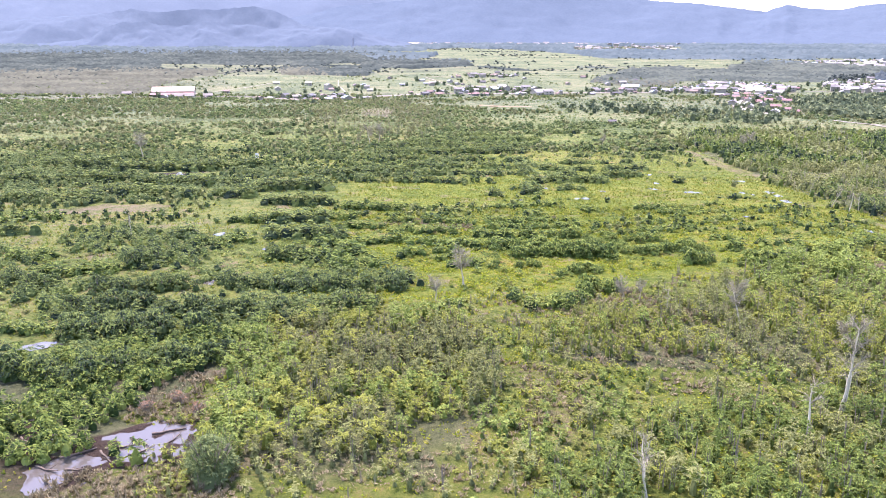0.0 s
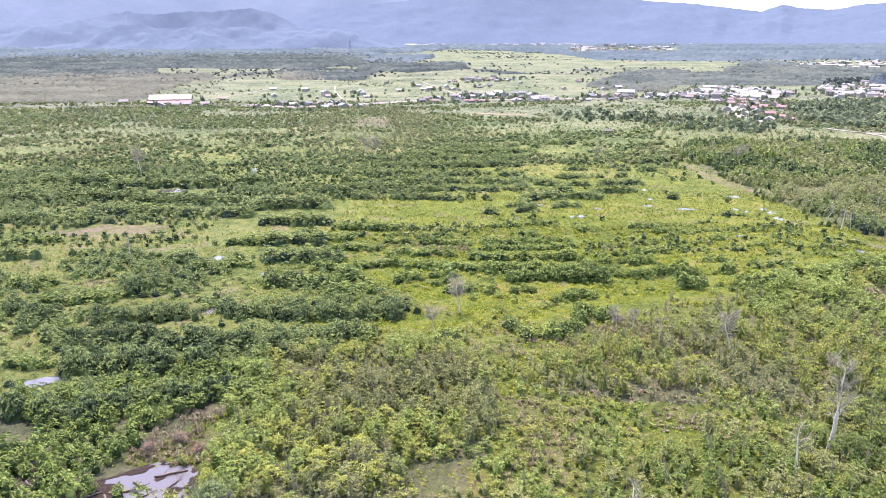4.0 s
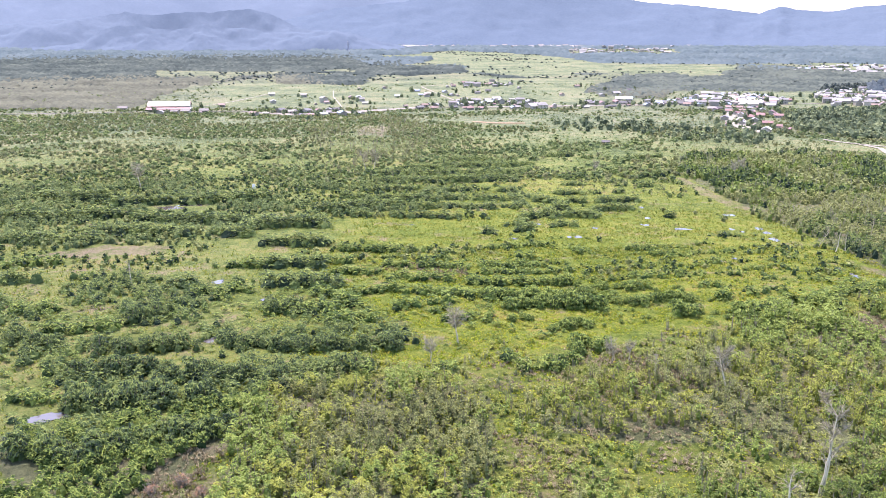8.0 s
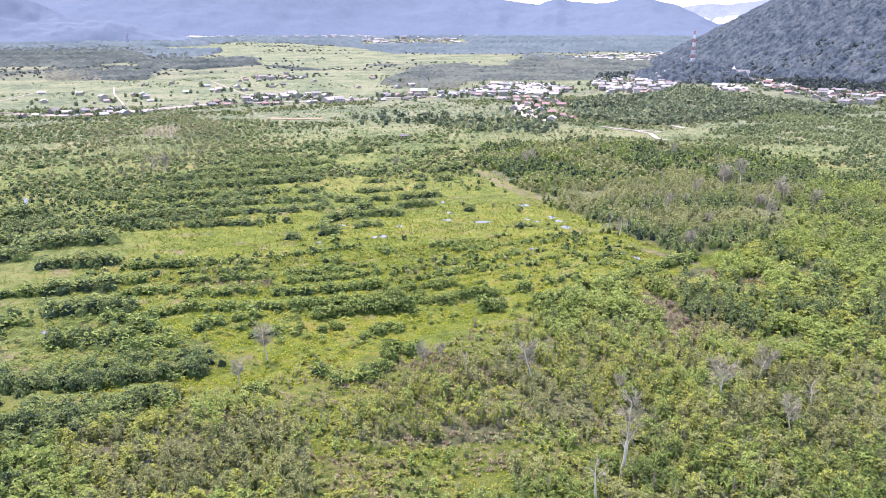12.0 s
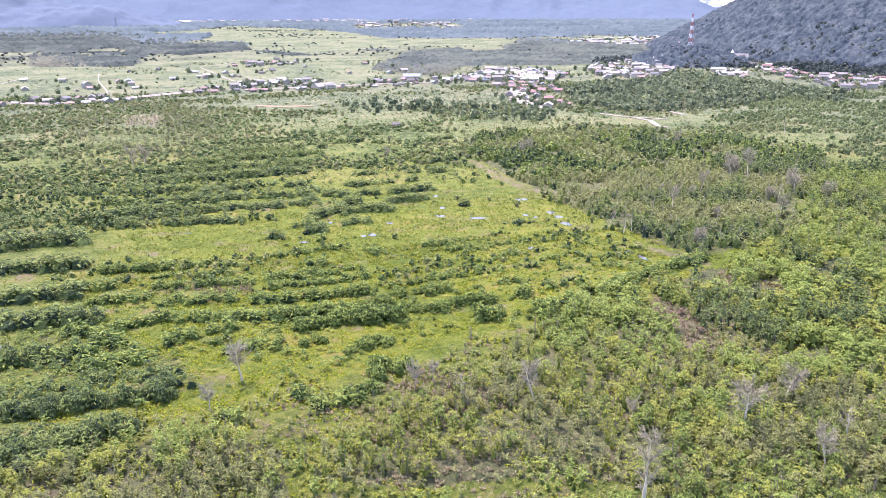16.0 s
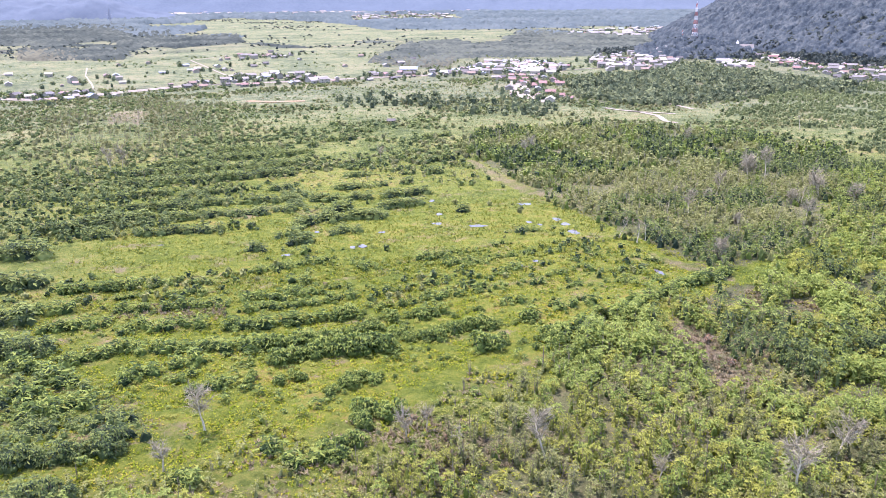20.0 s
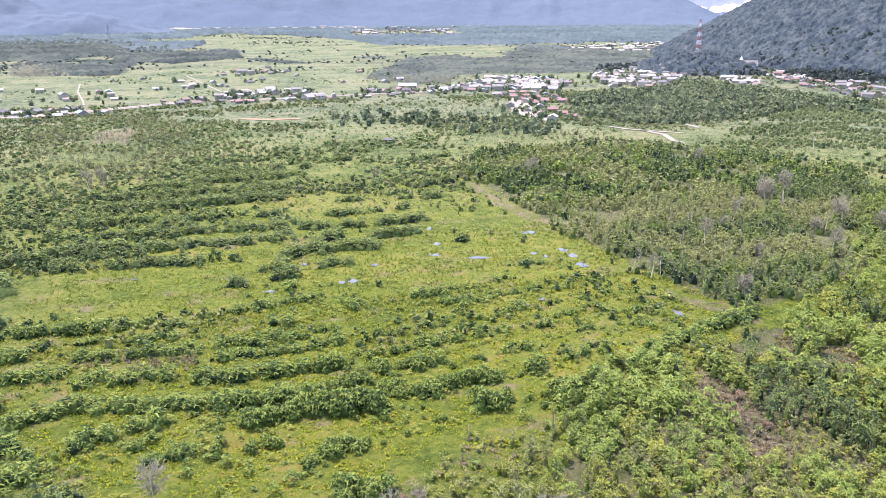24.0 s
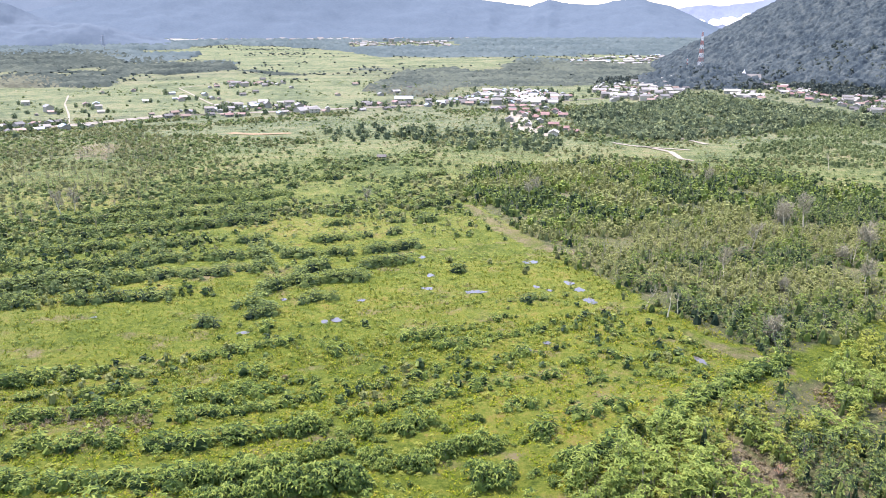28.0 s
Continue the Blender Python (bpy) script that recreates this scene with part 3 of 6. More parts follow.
def slim_crown(seed, stems, tiers, fronds, long, folds=1, core=0.16, low=0.25, wide=0.2):
    """A slender tree's crown one metre high and wide: some upright leaders with tiers of leaves, thicker towards the top."""
    r = np.random.default_rng(seed)
    vs, qs = core_lump(r, core, 0.42) if core else ([], [])
    for k in range(stems):
        a, rho = k * 6.283 / stems + r.normal(0, 0.4), r.uniform(0.08, 0.34) if stems > 1 else 0.0
        top = r.uniform(0.66, 1.0) if k else 1.0
        foot, head = np.array([math.cos(a), math.sin(a), 0.0]) * rho * 0.5, np.array([math.cos(a) * rho, math.sin(a) * rho, top])
        for tier in range(tiers):
            u = low + (1 - low) * ((tier + r.uniform(0.2, 0.9)) / tiers) ** 0.7
            c = foot + (head - foot) * u + np.array([*r.normal(0, 0.035, 2), 0])
            turn, span = r.uniform(0, 6.28), long * (1.25 - 0.5 * u)
            for f in range(fronds):
                v, q = frond(turn + f * 6.283 / fronds + r.normal(0, 0.3), c, span * r.uniform(0.6, 1.25), r.uniform(0.15, 0.65), r.uniform(0.2, 0.8), wide, folds, r)
                qs += [tuple(i + len(vs) for i in face) for face in q]
                vs += v
    return np.array(vs), np.array(qs)


def leaf_cloud(seed, leaves, size, core=0.0):
    """A far crown one metre high and wide: leaf clumps over an uneven dome, round a small core."""
    r = np.random.default_rng(seed)
    vs, qs = [], []
    squeeze = r.uniform(0.75, 1.1)
    for k in range(leaves):
        t, e = r.uniform(0, 6.28), r.uniform(0.02, 1.0)
        d = np.array([math.cos(t) * math.sqrt(1 - e * e) * squeeze, math.sin(t) * math.sqrt(1 - e * e), e])
        p = d * np.array([0.42, 0.42, 0.62]) * r.uniform(0.75, 1.1) + np.array([0, 0, 0.2])
        n = unit(d + r.normal(size=3) * 0.45)
        u = unit(np.cross(n, r.normal(size=3)))
        s = size * r.uniform(0.6, 1.3)
        q = quad_leaf(p, u * s, np.cross(n, u) * s * 0.7)
        q[0], q[2] = q[0] - n * s * 0.35, q[2] - n * s * 0.35
        vs += list(q)
        qs.append((4 * k, 4 * k + 1, 4 * k + 2, 4 * k + 3))
    if core:
        b = len(vs)
        for f, z in ((1.0, 0.0), (0.8, 0.55)):
            vs += [np.array([math.cos(s * 1.571) * core * f, math.sin(s * 1.571) * core * f, z]) for s in range(4)]
        qs += [(b + s, b + (s + 1) % 4, b + 4 + (s + 1) % 4, b + 4 + s) for s in range(4)] + [(b + 4, b + 5, b + 6, b + 7)]
    return np.array(vs), np.array(qs)


def dome_crown(seed):
    """A very far crown one metre high and wide: an uneven heap of foliage."""
    r = np.random.default_rng(seed)
    vs = []
    for w, z in ((0.36, 0.12), (0.47, 0.45), (0.27, 0.82)):
        vs += [np.array([math.cos(k * 1.047 + z) * w * r.uniform(0.5, 1.35), math.sin(k * 1.047 + z) * w * r.uniform(0.5, 1.35), z + r.uniform(-0.22, 0.22)]) for k in range(6)]
    qs = [(b + k, b + (k + 1) % 6, b + 6 + (k + 1) % 6, b + 6 + k) for b in (0, 6) for k in range(6)]
    return np.array(vs), np.array(qs + [(12, 13, 14, 15), (12, 15, 16, 17)])


def tuft(seed, blades, wide=0.05):
    """A tuft of thin blades fanning out from one root, one metre high and wide."""
    r = np.random.default_rng(seed)
    vs, qs = [], []
    for k in range(blades):
        t, out = r.uniform(0, 6.28), r.uniform(0.1, 0.5)
        d = np.array([math.cos(t), math.sin(t), 0])
        side = np.array([-d[1], d[0], r.normal(0, 0.4)]) * wide
        root, tip = d * out * 0.3 + np.array([r.normal(0, 0.12), r.normal(0, 0.12), r.uniform(0, 0.4)]), d * out + np.array([0, 0, r.uniform(0.3, 1.0)])
        vs += [root - side, root + side, tip + side * 0.4, tip - side * 0.4]
        qs.append((4 * k, 4 * k + 1, 4 * k + 2, 4 * k + 3))
    return np.array(vs), np.array(qs)


def stick(a, b, ra, rb, sides=4):
    """A tapered limb from a to b."""
    a, b = np.array(a, float), np.array(b, float)
    d = unit(b - a)
    u = unit(np.cross(d, (0.3, 0.9, 0.1)))
    w = np.cross(d, u)
    ring = [u * math.cos(k * 2 * math.pi / sides) + w * math.sin(k * 2 * math.pi / sides) for k in range(sides)]
    vs = [a + q * ra for q in ring] + [b + q * rb for q in ring]
    qs = [(k, (k + 1) % sides, sides + (k + 1) % sides, sides + k) for k in range(sides)]
    return np.array(vs), np.array(qs)


def joined(parts):
    vs, qs, base = [], [], 0
    for v, q in parts:
        vs.append(v), qs.append(np.asarray(q) + base)
        base += len(v)
    return np.concatenate(vs), np.concatenate(qs)


def part(name, mesh, parent, label=""):
    ob = new(name, mesh)
    ob.parent = parent
    return tagged(ob, label) if label else ob


def box(x0, y0, z0, x1, y1, z1):
    v = [(x, y, z) for z in (z0, z1) for x, y in ((x0, y0), (x1, y0), (x1, y1), (x0, y1))]
    q = [(0, 3, 2, 1), (4, 5, 6, 7), (0, 1, 5, 4), (1, 2, 6, 5), (2, 3, 7, 6), (3, 0, 4, 7)]
    return np.array(v, float), np.array(q)


def patch(name, poly, z, material, seed=0, least=0.0, more=0.0):
    """A pool of water with an uneven edge, about as long and wide as its outline."""
    xs, ys = [p[0] for p in poly], [p[1] for p in poly]
    cx, cy = sum(xs) / len(poly), sum(ys) / len(poly)
    rim = []
    for (x0, y0), (x1, y1) in zip(poly, poly[1:] + poly[:1]):
        rim += [(x0 + (x1 - x0) * k / 10, y0 + (y1 - y0) * k / 10) for k in range(10)]
    pts = np.array(rim)
    for _ in range(6):
        pts = (pts + np.roll(pts, 1, 0) + np.roll(pts, -1, 0)) / 3
    size = 0.25 * min(max(xs) - min(xs), max(ys) - min(ys)) + 0.4
    shift = (least or 0.3) + (more or 1.1) * fbm(pts[:, 0], pts[:, 1], size * 0.9, seed)[:, None]
    pts = np.array([cx, cy]) + (pts - (cx, cy)) * shift
    bm = bmesh.new()
    face = bm.faces.new([bm.verts.new((x, y, z)) for x, y in pts])
    face.normal_update()
    if face.normal.z < 0:
        face.normal_flip()
    bmesh.ops.triangulate(bm, faces=[face])
    me = bpy.data.meshes.new(name)
    bm.to_mesh(me)
    bm.free()
    me.materials.append(material)
    return new(name, me)


def strip(name, line, width, z, material):
    """A road or track along a line on the plan."""
    pts = []
    for (x0, y0), (x1, y1) in zip(line, line[1:]):
        n = max(1, int(math.hypot(x1 - x0, y1 - y0) / 12))
        pts += [(x0 + (x1 - x0) * k / n, y0 + (y1 - y0) * k / n) for k in range(n)]
    pts.append(line[-1])
    p = np.array(pts, float)
    d = np.gradient(p, axis=0)
    d /= np.linalg.norm(d, axis=1)[:, None] + 1e-9
    w = width * (0.4 + 0.25 * value_noise(p[:, 0], p[:, 1], 15, 9))[:, None]
    left, right = p + np.stack([-d[:, 1], d[:, 0]], 1) * w, p - np.stack([-d[:, 1], d[:, 0]], 1) * w
    both = np.concatenate([left, right])
    v = np.column_stack([both, land(both[:, 0], both[:, 1]) + z])
    n = len(p)
    return new(name, bulk(name, v, [(k, n + k, n + k + 1, k + 1) for k in range(n - 1)], material))


# ---- ground ----
FIELDS = [[(-330, 1010), (-60, 1010), (230, 1057), (250, 1280), (305, 1600), (66, 1700), (-137, 1500), (-230, 1470), (-370, 1480), (-384, 1382), (-312, 1165)],
          [(-237, 2835), (62, 3351), (376, 3065), (450, 2534), (466, 2265), (408, 1914), (218, 1722), (69, 1877), (75, 2146), (-29, 2330)],
          [(466, 2265), (725, 2220), (792, 2051), (721, 1867), (510, 1755), (408, 1914)], [(280, 1020), (480, 1000), (560, 963), (734, 1234), (604, 1273), (388, 1187)], [(899, 1909), (1086, 2301), (1250, 2150), (990, 1740)], [(480, 2900), (880, 2900), (1030, 3520), (500, 3520)]]
# woods of the plain: outline and how closed they are
FAR_WOODS = [([(-703, 3252), (-271, 3006), (-176, 2063), (-396, 1912), (-1300, 1900), (-2000, 3000)], 0.95), ([(-267, 2658), (-35, 2613), (-30, 2388), (-242, 2432)], 1.0),
             ([(-218, 2117), (48, 2152), (70, 1918), (-61, 1726), (-184, 1826)], 0.85), ([(-363, 1769), (-157, 1687), (-134, 1485), (-297, 1481)], 0.7),
             ([(234, 1285), (327, 1523), (400, 1708), (533, 1833), (554, 1589), (475, 1336), (382, 1312), (309, 1142), (266, 1192)], 0.95),
             ([(555, 1662), (826, 2097), (899, 1909), (962, 1697), (748, 1256), (616, 1295), (458, 1315)], 0.9), ([(863, 1775), (1230, 1792), (773, 1129), (697, 1129), (744, 1284), (686, 1416)], 1.0),
             ([(-599, 1625), (-468, 1627), (-413, 1433), (-542, 1470)], 0.9), ([(-1149, 2106), (-808, 2139), (-562, 1669), (-455, 1469), (-385, 1008), (-543, 984), (-1100, 1000)], 0.72)]


def far_cover(x, y):
    """How wooded the plain is, from 0 to 1: closed woods, open fields, scattered trees between; closed towards the mountains."""
    x, y = np.asarray(x, float), np.asarray(y, float)
    r = np.hypot(x, y)
    amp = 0.05 * r
    jx, jy = x + 0.6 * amp * (fbm(x, y, 120, 61) - 0.5), y + 1.6 * amp * (fbm(x, y, 160, 62) - 0.5)
    patch_noise = fbm(x, y * 0.45, 150, 63)
    cover = 0.30 + 0.9 * (patch_noise - 0.5) + 0.75 * step(2250, 2750, r)
    for poly in FIELDS:
        cover = np.where(inside(jx, jy, poly), 0.02 + 1.5 * np.maximum(patch_noise - 0.6, 0), cover)
    for poly, closed in FAR_WOODS:
        cover = np.where(inside(jx, jy, poly), closed + 0.7 * (patch_noise - 0.5), cover)
    return np.clip(cover, 0, 1)


FRONT = [(16, 99), (130, 104), (152, 150), (112, 168), (70, 150), (44, 132), (14, 126)]
FRONTLEFT = [(-84, 100), (-32, 100), (-34, 118), (-48, 118), (-62, 113), (-74, 108)]
BUSHY = [(-50, 190), (-10, 205), (50, 215), (130, 250), (210, 270), (130, 120), (60, 100), (-45, 104)]
WOODS = (EASTWOOD, SCRUB, NEARWOOD, LEFTWOOD, POOLWOOD, TOWNWOOD)
BARE = (BROWN1, BROWN2, TRENCH, CUT, TRACK, TRACK2)
DRY = (DRY1, DRY2, DRY3, DRY4, DRY5, DRY6, DRY7, DRY8, CLEAR1, CLEAR2, BROWN3)


def build_ground():
    radii = np.concatenate([[0.0], np.geomspace(25, 80, 10)[:-1], np.geomspace(80, 470, 250)[:-1], np.geomspace(470, 4950, 90)])
    angles = np.radians(np.concatenate([np.arange(-52, 60, 0.34), np.arange(60, 306, 6)]))
    n = len(angles)
    rr, aa = np.meshgrid(radii, angles, indexing="ij")
    x, y = 20 + rr * np.sin(aa), 50 + rr * np.cos(aa)
    rough = (0.8 * (fbm(x, y, 9, 2) - 0.46) + 0.75 * (value_noise(x, y, 2.6, 12) - 0.5)) * step(60, 100, rr) * (1 - step(500, 700, rr))
    z = land(x, y) + rough
    for cx, cy, w, h in POOLS:
        dip = np.exp(-(((x - cx) / (0.5 * w + 1.6)) ** 2 + ((y - cy) / (0.5 * h + 1.6)) ** 2) ** 2)
        z = z * (1 - 0.6 * dip) - 0.12 * dip
    wet = inside(x + 3 * (fbm(x, y, 5, 3) - 0.5), y + 3 * (fbm(x, y, 5, 6) - 0.5), MUD1)
    open_water = inside(x, y, POOL1) | inside(x, y, POOL2)
    z = np.where(wet | open_water, 0.75 * (fbm(x, y, 4, 57) - 0.4) - 0.11 * open_water, z)
    v = np.stack([x, y, z], -1).reshape(-1, 3)
    i, j = np.meshgrid(np.arange(len(radii) - 1), np.arange(n), indexing="ij")
    k = (j + 1) % n
    quads = np.stack([i * n + j, (i + 1) * n + j, (i + 1) * n + k, i * n + k], -1).reshape(-1, 4)
    me = bulk("ground", v, quads[:, ::-1], M_GROUND, True)
    x, y = x.ravel(), y.ravel()
    jx, jy = x + 8 * (fbm(x, y, 12, 21) - 0.5), y + 12 * (fbm(x, y, 12, 31) - 0.5)
    bare, wood = np.zeros(len(x)), np.zeros(len(x))
    for poly in BARE:
        bare = np.maximum(bare, inside(jx, jy, poly) * (0.62 if poly in (TRACK, TRACK2) else 0.68))
    for poly in DRY:
        bare = np.maximum(bare, inside(jx, jy, poly) * 0.42)
    bare = np.maximum(bare, 0.36 * step(0.6, 0.72, fbm(x, y, 26, 44)) * (y < 900))
    bare = np.maximum(bare, 0.5 * step(0.6, 0.7, fbm(x * 0.6, y, 10, 48)) * (y < 420))
    for poly in WOODS:
        wood = np.maximum(wood, inside(jx, jy, poly) * 0.75)
    wood = np.maximum(wood, step(1, 6, hill_height(x, y)))
    wood = np.maximum(wood, 0.75 * step(900, 1000, np.hypot(x, y)) * step(0.35, 0.6, far_cover(x, y)))
    low = inside(jx, jy, BUSHY)
    wood = np.maximum(wood, 0.15 * low)
    bare = np.maximum(bare, 0.5 * inside(jx, jy, FRONTLEFT))
    bare = np.maximum(bare, 0.25 * low * step(0.5, 0.62, fbm(x, y, 11, 47)))
    fields = np.zeros(len(x))
    for poly in FIELDS:
        fields = np.maximum(fields, inside(x + 3 * (jx - x), y + 4 * (jy - y), poly))
    wood = np.maximum(wood, 0.3 * (1 - fields) * step(800, 1100, np.hypot(x, y)))
    # The haze-greyed cover takes over with distance, and partly in the west.
    plain = np.maximum(step(330, 900, np.hypot(x, y)), 0.36 * step(0, -90, x)) * (1 - 0.05 * fields)
    col = np.column_stack([bare, wood, plain, (wet | open_water).ravel()]).astype(np.float32)
    att = me.color_attributes.new("cover", "FLOAT_COLOR", "POINT")
    att.data.foreach_set("color", col.ravel())
    return tagged(new("ground", me), "flat swampy ground with yellow-green grass and ferns", "ground", kind="structure")


build_ground()

# ---- mountains behind, distance haze painted into their blue ----


def ridge(name, line, depth, foot, material, seed, label, rugged=1.0):
    """A range along a line of (x, y, height), with spurs running down towards the plain."""
    pts = np.array(line, float)
    t = np.linspace(0, len(pts) - 1, 260)
    crest = np.column_stack([np.interp(t, np.arange(len(pts)), pts[:, k]) for k in range(3)])
    rows = 40
    vs = []
    for k in range(rows + 1):
        s = k / rows
        away = crest[:, :2] / np.linalg.norm(crest[:, :2], axis=1)[:, None]
        p = crest[:, :2] - away * depth * s
        spur = fbm(crest[:, 0] * 1.0 + 60 * s, crest[:, 1], 420, seed) - 0.5
        fall = (1 - s) ** 1.15
        h = foot + (crest[:, 2] - foot) * fall + 260 * rugged * spur * s * (1 - s) * 3.2 * (crest[:, 2] / 250.0)
        h = h + 95 * rugged * (fbm(p[:, 0], p[:, 1], 130, seed + 2) - 0.5) * (0.35 + s) * (1 - s * s) + 7 * (fbm(p[:, 0], p[:, 1], 30, seed + 7) - 0.5)
        if s == 1:
            h = h * 0 + foot - 25
        vs.append(np.column_stack([p, h]))
    n = len(t)
    i, j = np.meshgrid(np.arange(rows), np.arange(n - 1), indexing="ij")
    q = np.stack([i * n + j, i * n + j + 1, (i + 1) * n + j + 1, (i + 1) * n + j], -1).reshape(-1, 4)
    return tagged(new(name, bulk(name, np.concatenate(vs), q, material, True)), label, "mountain", kind="structure")


# Haze is part of these colours and their glow; the farthest ranges are palest.
M_MOUNT = distance_material("hazed_mountain", (0.066, 0.092, 0.122), (0.08, 0.109, 0.141), 0.3)
M_BACK = distance_material("hazed_back_mountain", (0.094, 0.124, 0.158), (0.103, 0.135, 0.17), 0.3)
M_RIDGE = distance_material("hazed_ridge", (0.076, 0.102, 0.132), (0.088, 0.117, 0.148), 0.3)
M_FAINT = distance_material("hazed_faint_mountain", (0.12, 0.15, 0.21), (0.15, 0.18, 0.24), 0.5)
ridge("back_range", [(-4700, 2200, 400), (-3500, 3450, 380), (-2750, 4070, 330), (-2520, 4220, 318), (-2340, 4340, 335), (-1980, 4530, 380), (-1430, 4680, 400), (-300, 5060, 390), (100, 5060, 330)], 600, 24, M_BACK, 3, "mountain range in the distance, pale blue haze in its colour", 0.4)
ridge("mountain_range", [(-1300, 4250, 40), (-1048, 4324, 86), (-902, 4357, 138), (-784, 4380, 168), (-665, 4399, 197), (-545, 4416, 223), (-425, 4429, 235), (-304, 4439, 247), (-182, 4446, 258), (-60, 4449, 285), (245, 4443, 325), (500, 4450, 320), (1000, 4385, 268), (1150, 4350, 252), (1250, 4323, 243), (1424, 4269, 226), (1560, 4220, 205), (1645, 4188, 190), (1736, 4152, 222), (1830, 4110, 205), (1950, 4060, 200), (2165, 3945, 228), (2300, 3870, 190), (2488, 3750, 85), (2700, 3600, 30)], 700, 24, M_MOUNT, 3, "long forested mountain range in the distance, blue haze in its colour", 0.6)
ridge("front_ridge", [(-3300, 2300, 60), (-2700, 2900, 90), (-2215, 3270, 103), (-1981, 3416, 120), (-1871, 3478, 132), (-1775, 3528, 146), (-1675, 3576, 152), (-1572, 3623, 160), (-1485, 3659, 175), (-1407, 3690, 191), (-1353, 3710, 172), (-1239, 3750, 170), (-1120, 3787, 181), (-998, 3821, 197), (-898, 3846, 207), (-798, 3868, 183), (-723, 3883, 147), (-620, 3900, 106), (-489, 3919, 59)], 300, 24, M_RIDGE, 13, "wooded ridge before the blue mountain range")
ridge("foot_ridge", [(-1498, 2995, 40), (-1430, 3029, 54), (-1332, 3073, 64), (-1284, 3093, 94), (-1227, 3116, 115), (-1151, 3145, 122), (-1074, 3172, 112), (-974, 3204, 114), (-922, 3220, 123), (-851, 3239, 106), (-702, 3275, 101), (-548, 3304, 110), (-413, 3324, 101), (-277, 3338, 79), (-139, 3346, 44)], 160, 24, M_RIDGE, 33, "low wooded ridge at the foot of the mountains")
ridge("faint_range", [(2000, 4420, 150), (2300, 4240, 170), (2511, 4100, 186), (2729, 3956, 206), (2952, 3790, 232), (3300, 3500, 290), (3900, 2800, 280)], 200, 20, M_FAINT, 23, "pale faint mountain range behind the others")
# The cloud's white is lifted by a weak emission.
M_CLOUD = distance_material("white_cloud", (0.8, 0.81, 0.84), (0.9, 0.9, 0.91), 0.25)


def build_cloud():
    """A low bank of cloud in the gap of the mountains."""
    r = np.random.default_rng(91)
    vs, qs = [], []
    for k in range(26):
        s = k / 25
        c = np.array([2540 + 330 * s, 4000 - 260 * s, 95 + 50 * s + r.uniform(-18, 14)])
        w = r.uniform(18, 38)
        for i in range(5):
            for j in range(9):
                e, a = (i / 4 - 0.5) * math.pi, j * 2 * math.pi / 8
                vs.append(c + w * np.array([math.cos(e) * math.cos(a), math.cos(e) * math.sin(a), 0.6 * math.sin(e)]) * r.uniform(0.9, 1.1))
        b0 = k * 45
        qs += [(b0 + i * 9 + j, b0 + i * 9 + j + 1, b0 + i * 9 + j + 10, b0 + i * 9 + j + 9) for i in range(4) for j in range(8)]
    return tagged(new("cloud", bulk("cloud", vs, qs, M_CLOUD, True)), "bank of white cloud in the gap of the mountains", "cloud", kind="structure")


build_cloud()

# ---- water, tracks and roads ----
for k, (poly, ragged) in enumerate(PONDS):
    tagged(patch("pond", poly, -0.02, M_WATER, 60 + k), "still dark swamp water reflecting the pale sky", "pond", kind="structure")
tagged(patch("pool", MUD1, 0.0, M_WATER, 58, 0.55, 0.7), "still swamp pool with mud banks reflecting the pale sky", "pool", kind="structure")
TRACKS = [
    ("track", [(337, 684), (342, 668), (352, 655), (356, 628), (346, 598), (350, 588)], 4, M_SAND, "pale sandy track across the swamp"),
    ("track", [(345, 660), (360, 646), (375, 632)], 3, M_SAND, "thin sandy footpath branching from the track"),
    ("track", [(385, 704), (405, 690), (405, 655)], 4, M_SAND, "pale sandy track beside the wood"),
    ("dirt_strip", [(37, 832), (58, 818), (90, 815)], 8, M_EARTH, "long strip of bare orange earth"),
]
ROADS = [
    ("road", [(-760, 890), (-502, 911), (-349, 938), (-240, 950), (-164, 907), (-107, 935), (-22, 998), (109, 1008), (303, 1040), (420, 1030), (520, 1060)], 4.5, M_ROAD, "pale gravel road through the village"),
    ("road", [(-110, 930), (-128, 1040), (-153, 1167), (-170, 1300)], 1.8, M_SAND, "sandy side road between fields"),
    ("road", [(40, 1045), (18, 1130), (-12, 1302), (-30, 1400), (20, 1480), (110, 1520)], 2.5, M_SAND, "sandy side road between fields"),
    ("road", [(-310, 975), (-280, 1080), (-260, 1230)], 2.5, M_SAND, "sandy side road behind the factory hall"),
    ("road", [(303, 736), (300, 800), (330, 880), (365, 960), (420, 1030)], 6, M_SAND, "pale road lined by houses"),
    ("road", [(620, 1180), (760, 1190), (890, 1240), (1010, 1100), (1080, 1020)], 6, M_ROAD, "pale road along the foot of the hill"),
]
YARDS = [
    ("yard", [(-200, 925), (-164, 907), (-107, 935), (-22, 998)], 15, M_SAND, "trodden sandy yards along the village road"),
    ("yard", [(40, 1003), (109, 1008), (200, 1025), (303, 1040)], 13, M_SAND, "trodden sandy yards along the village road"),
    ("yard", [(300, 735), (303, 800), (330, 880), (360, 950)], 20, M_SAND, "trodden sandy yards beside the houses"),
]
TRACKS = TRACKS + ROADS
for name, line, width, mat, label in YARDS:
    tagged(strip(name, line, width, 0.38, mat), label, name, kind="structure")
for name, line, width, mat, label in TRACKS:
    tagged(strip(name, line, width, 0.45, mat), label, name.replace("_", " "), kind="structure")

# ---- where plants stand ----


